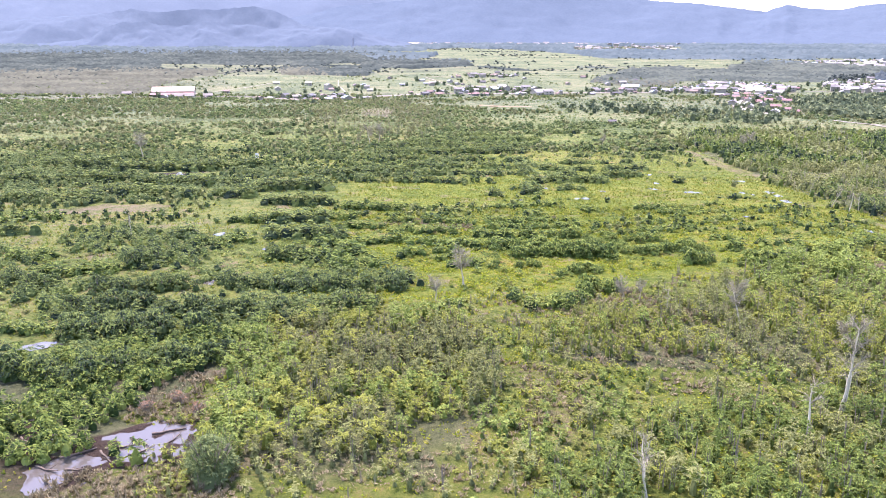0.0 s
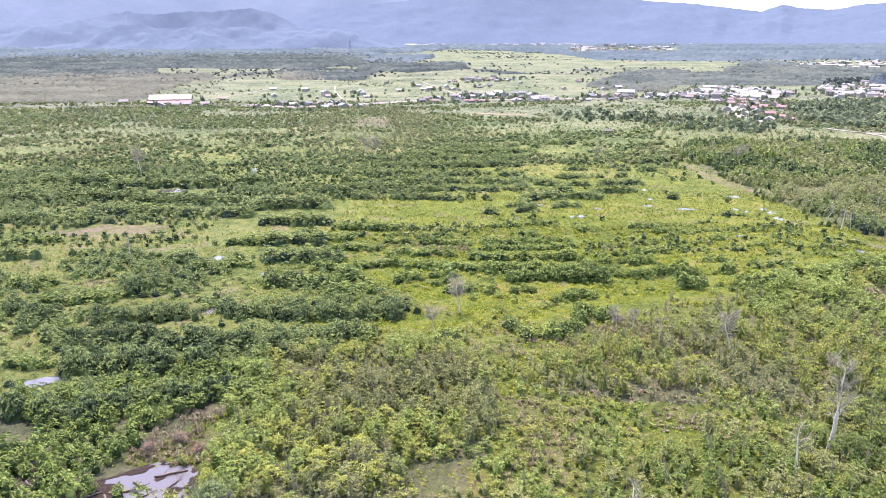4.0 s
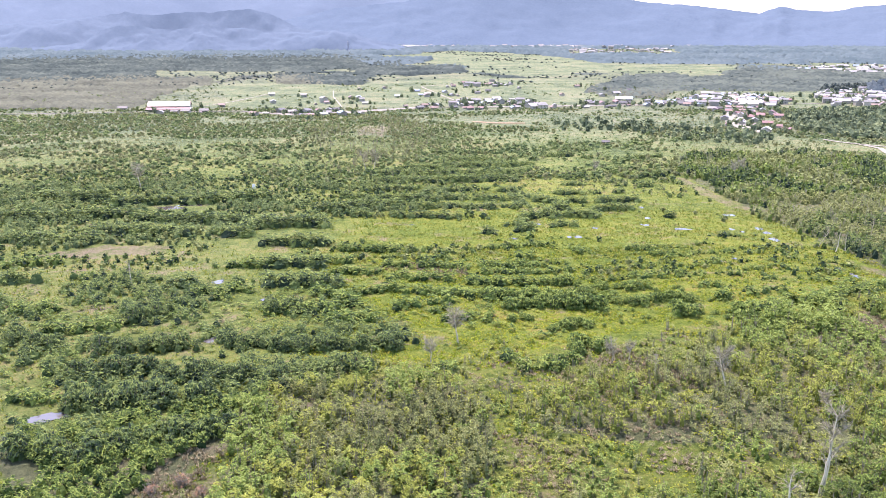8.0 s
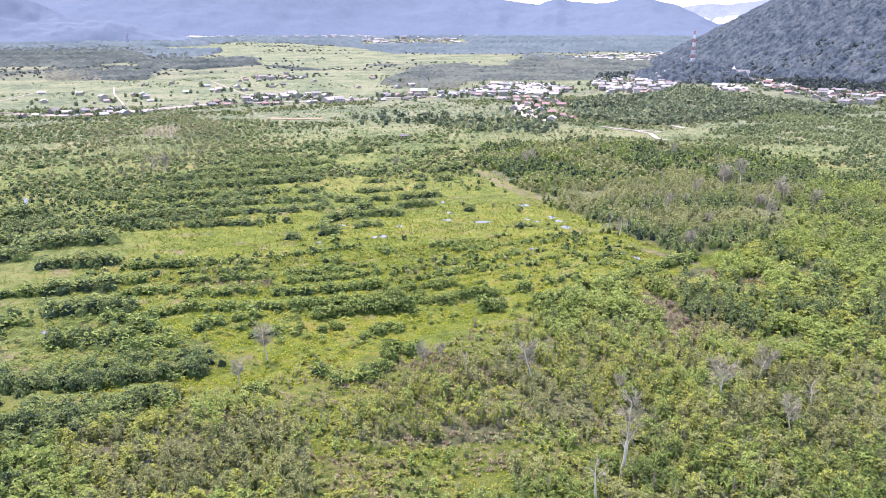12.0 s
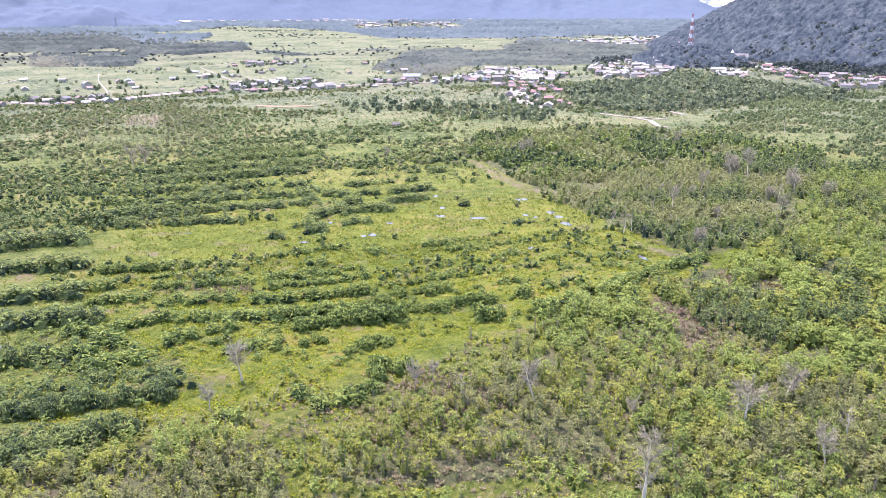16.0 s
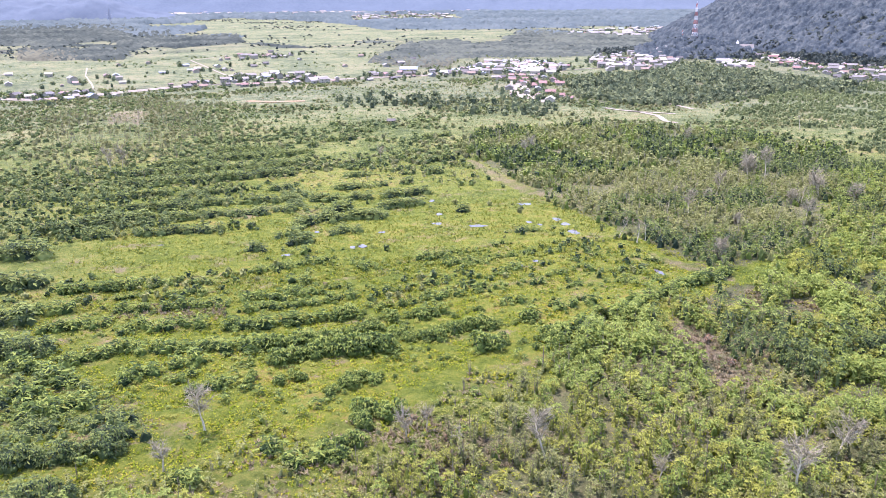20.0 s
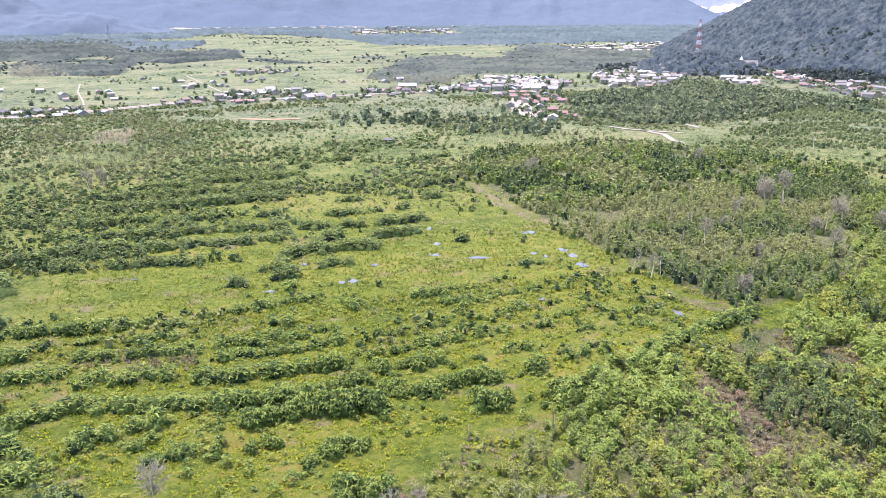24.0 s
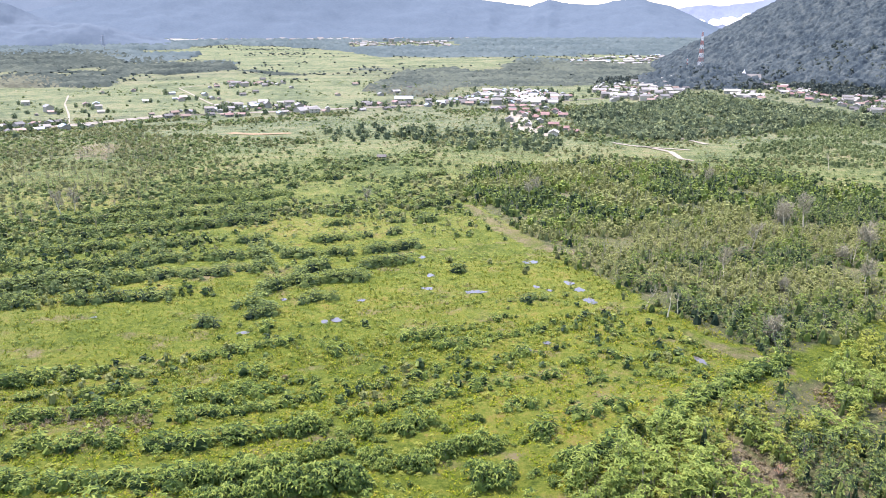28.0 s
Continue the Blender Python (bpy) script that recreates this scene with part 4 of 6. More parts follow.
def spread(poly, gap, seed, jitter=0.45):
    """Places on an uneven grid inside an outline."""
    xs, ys = [p[0] for p in poly], [p[1] for p in poly]
    r = np.random.default_rng(seed)
    gx, gy = np.meshgrid(np.arange(min(xs), max(xs), gap), np.arange(min(ys), max(ys), gap))
    x = (gx + r.uniform(-jitter, jitter, gx.shape) * gap).ravel()
    y = (gy + r.uniform(-jitter, jitter, gy.shape) * gap).ravel()
    keep = inside(x + 26 * (fbm(x, y, 18, 4) - 0.5), y + 34 * (fbm(x, y, 18, 8) - 0.5), poly)
    return np.column_stack([x[keep], y[keep]])


def dry_land(p):
    """Leaves out the places in water and on bare tracks."""
    keep = np.ones(len(p), bool)
    for cx, cy, w, h in POOLS:
        keep &= ((p[:, 0] - cx) / (0.5 * w + 0.5)) ** 2 + ((p[:, 1] - cy + 1) / (0.5 * h + 1)) ** 2 > 1
    for poly in BARE + (POOL1, POOL2):
        keep &= ~inside(p[:, 0], p[:, 1], poly)
    return p[keep]


def off_road(p):
    """Leaves out the places on roads."""
    keep = np.ones(len(p), bool)
    for _, line, width, _, _ in TRACKS:
        for (x0, y0), (x1, y1) in zip(line, line[1:]):
            dx, dy = x1 - x0, y1 - y0
            t = np.clip(((p[:, 0] - x0) * dx + (p[:, 1] - y0) * dy) / (dx * dx + dy * dy), 0, 1)
            near = np.hypot(p[:, 0] - x0 - t * dx, p[:, 1] - y0 - t * dy) < 0.5 * width + 4
            keep &= ~(near | (near_south(p, x0, y0, dx, dy, width)))
    return p[keep]


def near_south(p, x0, y0, dx, dy, width):
    """The verge on a road's southern side, mown for a stone's throw."""
    t = np.clip(((p[:, 0] - x0) * dx + (p[:, 1] + 12 - y0) * dy) / (dx * dx + dy * dy), 0, 1)
    return np.hypot(p[:, 0] - x0 - t * dx, p[:, 1] + 12 - y0 - t * dy) < 0.5 * width + 6


def plant_stuff(name, templates, p, size, tall, material, label, seed, category="plants"):
    r = np.random.default_rng(seed)
    n = len(p)
    places = np.column_stack([p, land(p[:, 0], p[:, 1]) - 0.1])
    s = r.uniform(size[0], size[1], n)
    h = s * r.uniform(tall[0], tall[1], n)
    v, q = grown(templates, places, s, h, r.uniform(0, 2 * math.pi, n), r.integers(0, len(templates), n))
    return tagged(new(name, bulk(name, v, q, material)), label, category, kind="stuff")


def build_plant(name, crown, stems, leaf, wood, label, category, group):
    """One plant as a thing: stem and crown."""
    ob = new(name)
    tagged(ob, label, category, group)
    part("stem", bulk("stem", *stems, wood), ob)
    part("crown", bulk("crown", *crown, leaf), ob)
    return ob


def stems_for(seed, count, top, spread_by):
    r = np.random.default_rng(seed)
    out = []
    for _ in range(count):
        a = r.uniform(0, 6.28)
        foot = np.array([r.normal(0, 0.05), r.normal(0, 0.05), 0])
        out.append(stick(foot, foot + np.array([math.cos(a) * spread_by * r.uniform(0.3, 1), math.sin(a) * spread_by * r.uniform(0.3, 1), top * r.uniform(0.8, 1.1)]), 0.022, 0.008))
    return joined(out)


# planted rows
row_points, row_tall = [], []
r0 = np.random.default_rng(11)
for x0, y0, x1, y1, high in ROWS:
    length = math.hypot(x1 - x0, y1 - y0)
    n = max(1, int(round(length / (1.3 + 0.2 * high))))
    for k in range(n):
        s = (k + 0.5 + r0.uniform(-0.3, 0.3)) / n
        for lane in range(1 if high < 3 else 2):
            if r0.uniform() < 0.93:
                row_tall.append(high >= 5)
                row_points.append((x0 + (x1 - x0) * s + r0.normal(0, 0.6), y0 + (y1 - y0) * s + 1.2 + lane * 2.2 + r0.normal(0, 0.9), high * r0.uniform(0.6, 1.25)))
    if -40 < x0 < 170 and y0 < 350:
        dx, dy = (x1 - x0) / length, (y1 - y0) / length
        for k in range(14):
            s = r0.uniform(-13, length + 13)
            if (s < 0 or s > length) and r0.uniform() < 0.75:
                row_tall.append(False)
                row_points.append((x0 + dx * s + r0.normal(0, 0.7), y0 + dy * s + 1.2 + r0.normal(0, 0.9), r0.uniform(0.7, 1.9)))
for x, y, high in CLUMPS:
    for k in range(5):
        row_tall.append(False)
        row_points.append((x + r0.normal(0, 1.5), y + r0.normal(0, 1.2), high * r0.uniform(0.5, 1.1)))
row_points = np.array(row_points)
row_tall = (np.array(row_tall) & (row_points[:, 0] < 0)) | (row_points[:, 1] > 345)
tall_rows, row_points = row_points[row_tall], row_points[~row_tall]
SHRUBS = [mound_crown(100 + k, 22, 8, 0.155, 2, 0.27, 0.1, 0.17) for k in range(6)]
order = np.argsort(np.hypot(row_points[:, 0] - 60, row_points[:, 1] - 235))
near_rows, far_rows = row_points[order[:290]], row_points[order[290:]]
first = [build_plant("planted_shrub", SHRUBS[k], stems_for(k, 4, 0.5, 0.2), M_ROW, M_WOOD, "planted green shrub with layered drooping leaves", "shrub", "shrubs planted in rows") for k in range(6)]
for k, (x, y, h) in enumerate(near_rows):
    m = pose(x, y, -0.1, 0, 0, r0.uniform(0, 360)) @ Matrix.Diagonal((h * 1.2 + 0.5, h * 1.2 + 0.5, h * 0.8 + 0.3, 1))
    if k < 6:
        first[k].matrix_basis = m
    else:
        copy_thing(first[k % 6], pose(0, 0, 0)).matrix_basis = m
n = len(far_rows)
FAR_SHRUBS = [mound_crown(110 + k, 8, 5, 0.22, 1, 0.33) for k in range(6)]
v, q = grown(FAR_SHRUBS, np.column_stack([far_rows[:, :2], np.full(n, -0.1)]), far_rows[:, 2] * 1.2 + 0.5, far_rows[:, 2] * 0.8 + 0.3, r0.uniform(0, 6.28, n), r0.integers(0, 6, n))
tagged(new("shrub_rows", bulk("shrub_rows", v, q, M_ROW)), "rows of planted green shrubs with drooping leaves", "shrubs", kind="stuff")

# woods and scrub
CROWNS = [mound_crown(200 + k, 20, 6, 0.14, 1, 0.17, 0.14, 0.19) if k % 2 == 0 else slim_crown(200 + k, 5, 4, 5, 0.16) for k in range(6)]
MID_CROWNS = [slim_crown(220 + k, 3, 2, 4, 0.2, core=0.0) for k in range(6)]
FAR_CROWNS = [leaf_cloud(240 + k, 12, 0.15, 0.27) for k in range(5)]
DOMES = [dome_crown(250 + k) for k in range(6)]
HEDGE_CROWNS = [mound_crown(270 + k, 11, 5, 0.18, 1, 0.34) for k in range(6)]
ORCHARD_CROWNS = [mound_crown(265 + k, 34, 7, 0.125, 2, 0.28, 0.1, 0.17) for k in range(6)]
LOW_CROWNS = [slim_crown(280 + k, 3, 2, 5, 0.24, 1, 0.22, 0.3) for k in range(6)]
SCRUB_TOPS = [leaf_cloud(275 + k, 15, 0.1, 0.26) for k in range(6)]
LOOSE_CROWNS = [leaf_cloud(290 + k, 13, 0.135, 0.22) for k in range(6)]
TUFTS = [tuft(310 + k, 26) for k in range(5)]
BUSH_CROWNS = [mound_crown(260 + k, 14, 7, 0.19, 1, 0.3) for k in range(6)]
STEMS = [stems_for(300 + k, 3, 0.8, 0.12) for k in range(3)]
order = np.argsort(np.hypot(tall_rows[:, 0] + 40, tall_rows[:, 1] - 170))
near_tall, far_tall = tall_rows[order[:240]], tall_rows[order[240:]]
first = [build_plant("orchard_tree", ORCHARD_CROWNS[k], STEMS[k % 3], M_DEEP, M_WOOD, "bushy green orchard tree with layered leaves", "tree", "orchard trees planted in rows") for k in range(6)]
for k, (x, y, h) in enumerate(near_tall):
    m = pose(x, y, -0.1, 0, 0, r0.uniform(0, 360)) @ Matrix.Diagonal((h * 1.15, h * 1.15, h * 0.85, 1))
    if k < 6:
        first[k].matrix_basis = m
    else:
        copy_thing(first[k % 6], pose(0, 0, 0)).matrix_basis = m
n = len(far_tall)
v, q = grown(HEDGE_CROWNS, np.column_stack([far_tall[:, :2], np.full(n, -0.2)]), far_tall[:, 2] * 1.7, far_tall[:, 2] * 1.12, r0.uniform(0, 6.28, n), r0.integers(0, 6, n))
tagged(new("orchard_rows", bulk("orchard_rows", v, q, M_DEEP)), "rows of bushy green orchard trees", "trees", kind="stuff")
near_wood = dry_land(np.concatenate([spread(NEARWOOD, 3.7, 1), spread(LEFTWOOD, 3.0, 2), spread(EASTWOOD, 3.9, 4), spread(GAP, 4.4, 6), spread(EASTGAP, 4.6, 5), spread(HEDGEWOOD, 4.0, 9)]))
pool_wood = dry_land(spread(POOLWOOD, 2.6, 3))


def off_clearings(p):
    """Places outside the dry bank and the clearings of the wood."""
    keep = np.ones(len(p), bool)
    for poly in (DRY8, CUT, CLEAR1, CLEAR2):
        keep &= ~inside(p[:, 0], p[:, 1], poly)
    return p[keep]


near_wood, pool_wood = off_clearings(near_wood), off_clearings(pool_wood)
plant_stuff("pool_wood", BUSH_CROWNS, pool_wood, (2.2, 4.6), (0.8, 1.3), M_ROW, "dense dark green trees round the swamp pools", 4, "wood")
thin = fbm(near_wood[:, 0], near_wood[:, 1], 16, 71)
near_wood = near_wood[thin > 0.3]
order = np.argsort(np.hypot(near_wood[:, 0] - 60, near_wood[:, 1] - 170))
SWAMP_LEAF = [(M_LEAF, "light green"), (M_SCRUB, "grey-green"), (M_TREE, "dark green"), (M_SCRUB, "grey-green"), (M_LEAF, "light green"), (M_SCRUB, "olive green")]
first = [build_plant("swamp_tree", CROWNS[k], STEMS[k % 3], SWAMP_LEAF[k][0], M_WOOD, f"slender young swamp tree with {SWAMP_LEAF[k][1]} leaves", "tree", "young trees of the swamp wood") for k in range(6)]
mood = fbm(near_wood[:, 0], near_wood[:, 1], 24, 81)
for k, (x, y) in enumerate(near_wood[order[:290]]):
    s, h = r0.uniform(2.6, 5.2), r0.uniform(3.4, 7.4)
    m = pose(x, y, -0.1, 0, 0, r0.uniform(0, 360)) @ Matrix.Diagonal((s, s, h, 1))
    if k < 6:
        first[k].matrix_basis = m
    else:
        pick = (1, 3, 5)[k % 3] if mood[order[k]] < 0.47 else (0, 4, 2, 0)[k % 4]
        copy_thing(first[pick], pose(0, 0, 0)).matrix_basis = m
rest, kind = near_wood[order[290:]], mood[order[290:]] + r0.normal(0, 0.06, len(order) - 290)
away = np.hypot(rest[:, 0] - 50, rest[:, 1] - 90) > 150
WOOD_CROWNS = [mound_crown(205 + k, 16, 6, 0.145, 1, 0.16, 0.12, 0.19) for k in range(6)]
for far_off, crowns in ((False, CROWNS), (True, WOOD_CROWNS)):
    here = away == far_off
    grow = 1.25 if far_off else 1.0
    low_kind, high_kind = (0.42, 0.5) if far_off else (0.44, 0.53)
    plant_stuff("swamp_wood", crowns, rest[here & (kind >= low_kind) & (kind < high_kind)], (2.6 * grow, 5.2 * grow), (0.75, 1.35), M_LEAF, "dense young swamp wood with light green leaves", 15 + far_off, "wood")
    plant_stuff("swamp_wood", crowns, rest[here & (kind >= high_kind)], (3.0 * grow, 6.0 * grow), (0.75, 1.3), M_TREE, "dense young swamp wood with dark green leaves", 17 + far_off, "wood")
    plant_stuff("swamp_wood", crowns, rest[here & (kind < low_kind)], (2.8 * grow, 5.0 * grow), (1.0, 1.7), M_DEEP if far_off else M_SCRUB, "tall dark green swamp wood" if far_off else "tall grey-green swamp wood with thin stems", 5 + far_off, "wood")
stem_at = near_wood[order[290::3]]
plant_stuff("wood_stems", STEMS, stem_at, (3.0, 4.4), (1.2, 1.9), M_WOOD, "thin grey stems among the swamp wood", 7, "stems")
SCRUB_CROWNS = [mound_crown(225 + k, 9, 5, 0.17, 1, 0.26, 0.2, 0.19) if k % 3 else slim_crown(225 + k, 4, 3, 4, 0.18, 1, 0.2) for k in range(6)]
scrub = spread(FARSCRUB, 4.4, 13)
scrub = dry_land(np.concatenate([spread(SCRUB, 3.7, 12), scrub[~inside(scrub[:, 0], scrub[:, 1], SCRUB)]]))
scrub = scrub[fbm(scrub[:, 0], scrub[:, 1], 24, 73) > 0.29]
kind = fbm(scrub[:, 0], scrub[:, 1], 30, 91) + r0.normal(0, 0.07, len(scrub))
for crowns, here in ((SCRUB_CROWNS, scrub[:, 1] < 430), (SCRUB_TOPS, scrub[:, 1] >= 430)):
    plant_stuff("scrub_wood", crowns, scrub[here & (kind < 0.47)], (3.2, 6.4), (0.75, 1.35), M_SCRUB, "dense grey-green scrub wood of thin trees", 8, "wood")
    plant_stuff("scrub_wood", crowns, scrub[here & (kind >= 0.47) & (kind < 0.54)], (3.2, 6.4), (0.8, 1.4), M_TREE, "dense light green scrub wood of thin trees", 9, "wood")
    plant_stuff("scrub_wood", crowns, scrub[here & (kind >= 0.54)], (3.2, 6.8), (0.8, 1.4), M_DEEP, "dense dark green scrub wood of thin trees", 11, "wood")
plant_stuff("scrub_stems", STEMS, scrub[::5], (4.4, 6.0), (1.1, 1.6), M_TWIG, "grey thin stems among the scrub wood", 10, "stems")
town_wood = np.concatenate([spread(TOWNWOOD, 5.6, 14), spread(MIDWOOD, 11, 15)])
town_scrub = spread(TOWNSCRUB, 5.2, 17)
plant_stuff("green_scrub", SCRUB_TOPS, town_scrub[fbm(town_scrub[:, 0], town_scrub[:, 1], 30, 32) > 0.42], (2.6, 6.5), (0.5, 1.1), M_TOWN, "light green scrub beside the dark wood", 18, "wood")
town_wood = town_wood[fbm(town_wood[:, 0], town_wood[:, 1], 35, 31) > 0.36]
plant_stuff("dark_wood", FAR_CROWNS, town_wood, (3.5, 10.5), (0.6, 1.15), M_DUSK, "dark green wood in front of the village", 11, "wood")
grey = spread(GREYWOOD, 5.5, 16)
grey = grey[fbm(grey[:, 0], grey[:, 1], 40, 13) > 0.45]
block = spread(BLOCK, 4.4, 19)
block = block[fbm(block[:, 0], block[:, 1] * 2, 26, 29) > 0.42]
plant_stuff("orchard_block", HEDGE_CROWNS, block, (3.2, 6.5), (0.5, 0.9), M_DEEP, "dense block of bushy green orchard trees", 20, "trees")
plant_stuff("grey_wood_stems", STEMS, grey[::3], (3.5, 5), (1.1, 1.7), M_WOOD, "grey bare stems in the open scrub", 13, "stems")
plant_stuff("grey_wood", MID_CROWNS, grey, (2.6, 5.4), (1.0, 1.7), M_GREY, "open grey-green scrub of thin trees", 12, "wood")

# low growth over the open swamp
def open_bushes(poly, gap, seed):
    """Bushes over the open land: thick in the west and far off, few between the planted rows."""
    p = dry_land(spread(poly, gap, seed))
    x, y = p[:, 0], p[:, 1]
    thick = 0.13 * step(0.02, -0.2, x / y) * (1 - 0.5 * step(480, 700, y)) + 0.05 * step(400, 620, y) - 0.01 + 0.07 * step(0.14, 0.0, x / y) * step(240, 330, y)
    thick = thick - 0.1 * ((x > -30) & (x < 175) & (y < 450))
    keep = (fbm(x * 0.5, y * 0.9, 36, 26) + r0.normal(0, 0.03, len(p)) + thick > 0.565) | (r0.uniform(size=len(p)) < 0.035)
    for poly in WOODS + (MEADOW,):
        keep &= ~inside(x, y, poly)
    for poly in FIELDS:
        keep &= ~inside(x, y, poly)
    return off_road(p[keep])


loose = open_bushes([(-330, 300), (-160, 190), (-60, 172), (140, 172), (420, 330), (430, 520), (-310, 520)], 4.4, 21)
tone = r0.uniform(size=len(loose)) + 0.6 * (fbm(loose[:, 0], loose[:, 1], 60, 28) - 0.5)
NEAR_CROWNS = [mound_crown(285 + k, 9, 6, 0.21, 1, 0.0, 0.1, 0.19) for k in range(6)]
close = loose[:, 1] < 285
plant_stuff("loose_bushes", NEAR_CROWNS, loose[close], (1.4, 4.0), (0.5, 0.9), M_ROW, "loose green bushes over the open swamp", 21, "bushes")
loose, tone = loose[~close], tone[~close]
plant_stuff("loose_bushes", LOOSE_CROWNS, loose[tone < 0.72], (1.6, 5.0), (0.5, 0.9), M_DEEP, "loose green bushes over the open swamp", 22, "bushes")
plant_stuff("loose_bushes", LOOSE_CROWNS, loose[tone >= 0.72], (1.4, 4.2), (0.6, 1.2), M_SCRUB, "loose grey-green bushes over the open swamp", 23, "bushes")
small = dry_land(spread([(-60, 225), (60, 222), (140, 255), (185, 290), (165, 400), (150, 520), (-60, 520)], 3.0, 41))
small = small[fbm(small[:, 0], small[:, 1] * 1.6, 14, 43) + r0.normal(0, 0.05, len(small)) + 0.05 * step(270, 320, small[:, 1]) > 0.575]
for poly in WOODS:
    small = small[~inside(small[:, 0], small[:, 1], poly)]
small = small[~inside(small[:, 0], small[:, 1], MEADOW) | (r0.uniform(size=len(small)) < 0.3)]
tone = r0.uniform(size=len(small)) < 0.45
plant_stuff("small_bushes", NEAR_CROWNS, small[tone], (0.9, 2.4), (0.45, 0.8), M_LEAF, "small light green bushes and ferns between the planted rows", 44, "bushes")
plant_stuff("small_bushes", NEAR_CROWNS, small[~tone], (0.9, 2.6), (0.45, 0.8), M_ROW, "small green bushes between the planted rows", 43, "bushes")
loose = open_bushes([(-300, 480), (430, 480), (640, 980), (-640, 980)], 5.2, 24)
tone = r0.uniform(size=len(loose)) + 0.9 * (fbm(loose[:, 0], loose[:, 1], 90, 38) - 0.5)
plant_stuff("bush_land", FAR_CROWNS, loose[tone < 0.55], (2.2, 6.8), (0.35, 0.7), M_BUSH, "dark green bushes before the village", 25, "bushes")
plant_stuff("bush_land", FAR_CROWNS, loose[tone >= 0.55], (1.8, 5.4), (0.4, 1.0), M_GREY, "grey-green bushes before the village", 26, "bushes")
growth = spread([(-300, 440), (430, 440), (600, 930), (-600, 930)], 5.6, 27)
growth = off_road(growth[fbm(growth[:, 0] * 0.6, growth[:, 1], 22, 36) > 0.4])
tone = fbm(growth[:, 0], growth[:, 1], 50, 39) + r0.normal(0, 0.08, len(growth))
SPRIGS = [leaf_cloud(295 + k, 5, 0.2) for k in range(6)]
plant_stuff("low_growth", SPRIGS, growth[tone < 0.5], (1.4, 3.4), (0.35, 0.9), M_BUSH, "low green growth over the open land", 51, "plants")
plant_stuff("low_growth", SPRIGS, growth[tone >= 0.5], (1.4, 3.4), (0.35, 1.1), M_GREY, "low grey-green growth over the open land", 52, "plants")
bushy = off_clearings(dry_land(spread(BUSHY, 2.2, 25)))
bushy = bushy[fbm(bushy[:, 0], bushy[:, 1], 13, 27) > 0.36]
mood = fbm(bushy[:, 0], bushy[:, 1], 17, 33) + r0.normal(0, 0.07, len(bushy))
dry_bush = mood < 0.34
plant_stuff("dry_bushes", TUFTS, bushy[dry_bush], (1.2, 2.4), (0.25, 0.55), M_DRY, "dead brown bushes among the green", 28, "bushes")
plant_stuff("bush_stems", STEMS, bushy[::14], (2.2, 4.0), (1.0, 1.7), M_WOOD, "thin bare stems among the low bushes", 29, "stems")
plant_stuff("low_bushes", LOW_CROWNS, bushy[(mood >= 0.34) & (mood < 0.45)], (1.2, 2.8), (0.7, 1.7), M_SCRUB, "low grey-green bushes over the swamp", 26, "bushes")
plant_stuff("low_bushes", LOW_CROWNS, bushy[(mood >= 0.45) & (mood < 0.64)], (1.3, 3.3), (0.5, 1.1), M_LEAF, "low light green bushes over the swamp", 27, "bushes")
plant_stuff("low_bushes", LOW_CROWNS, bushy[mood >= 0.64], (1.5, 3.6), (0.6, 1.3), M_TREE, "low dark green bushes over the swamp", 30, "bushes")
cut_bushes = spread(CUT, 4.6, 62)
plant_stuff("low_bushes", LOW_CROWNS, cut_bushes, (1.0, 2.6), (0.5, 1.0), M_TREE, "low green bushes in the old cut", 62, "bushes")
front = dry_land(spread(FRONT, 2.5, 45))
mood = fbm(front[:, 0], front[:, 1], 12, 46) + r0.normal(0, 0.08, len(front))
plant_stuff("front_wood", CROWNS, front[mood < 0.41], (2.2, 4.4), (0.9, 1.6), M_SCRUB, "grey-green young trees of the swamp", 46, "wood")
plant_stuff("front_wood", CROWNS, front[(mood >= 0.41) & (mood < 0.46)], (2.0, 4.2), (0.7, 1.3), M_LEAF, "light green young trees of the swamp", 47, "wood")
plant_stuff("front_wood", CROWNS, front[mood >= 0.46], (2.2, 4.8), (0.8, 1.5), M_TREE, "dark green young trees of the swamp", 48, "wood")
plant_stuff("front_stems", STEMS, front[::3], (3.2, 4.6), (1.1, 1.7), M_WOOD, "thin grey stems among the young trees", 49, "stems")
under = spread([(-75, -25), (110, -25), (150, 112), (60, 100), (-35, 100), (-90, 100)], 3.6, 53)
tone = fbm(under[:, 0], under[:, 1], 20, 54) + r0.normal(0, 0.08, len(under))
plant_stuff("low_bushes", LOOSE_CROWNS, under[tone > 0.5], (1.4, 3.6), (0.5, 1.0), M_LEAF, "low light green bushes over the swamp", 55, "bushes")
plant_stuff("low_bushes", LOOSE_CROWNS, under[tone <= 0.43], (1.4, 3.6), (0.6, 1.2), M_TREE, "low dark green bushes over the swamp", 56, "bushes")
west = dry_land(np.concatenate([spread(ORCHARD, 2.9, 35), spread(WESTBUSH, 4.0, 36), spread(WESTROWS, 3.1, 59)]))
west = west[fbm(west[:, 0] * 0.5, west[:, 1], 15, 37) > np.where(west[:, 1] < 290, 0.495, 0.47)]
plant_stuff("orchard_bushes", HEDGE_CROWNS, west[west[:, 1] < 300], (2.4, 5.4), (0.6, 1.0), M_DEEP, "green bushes filling the old orchard rows", 38, "bushes")
# The farther bushes take a paler leaf, haze put in by colour.
plant_stuff("orchard_bushes", FAR_SHRUBS, west[west[:, 1] >= 300], (2.4, 5.8), (0.6, 1.0), M_BUSH, "large green bushes along the far orchard", 39, "bushes")
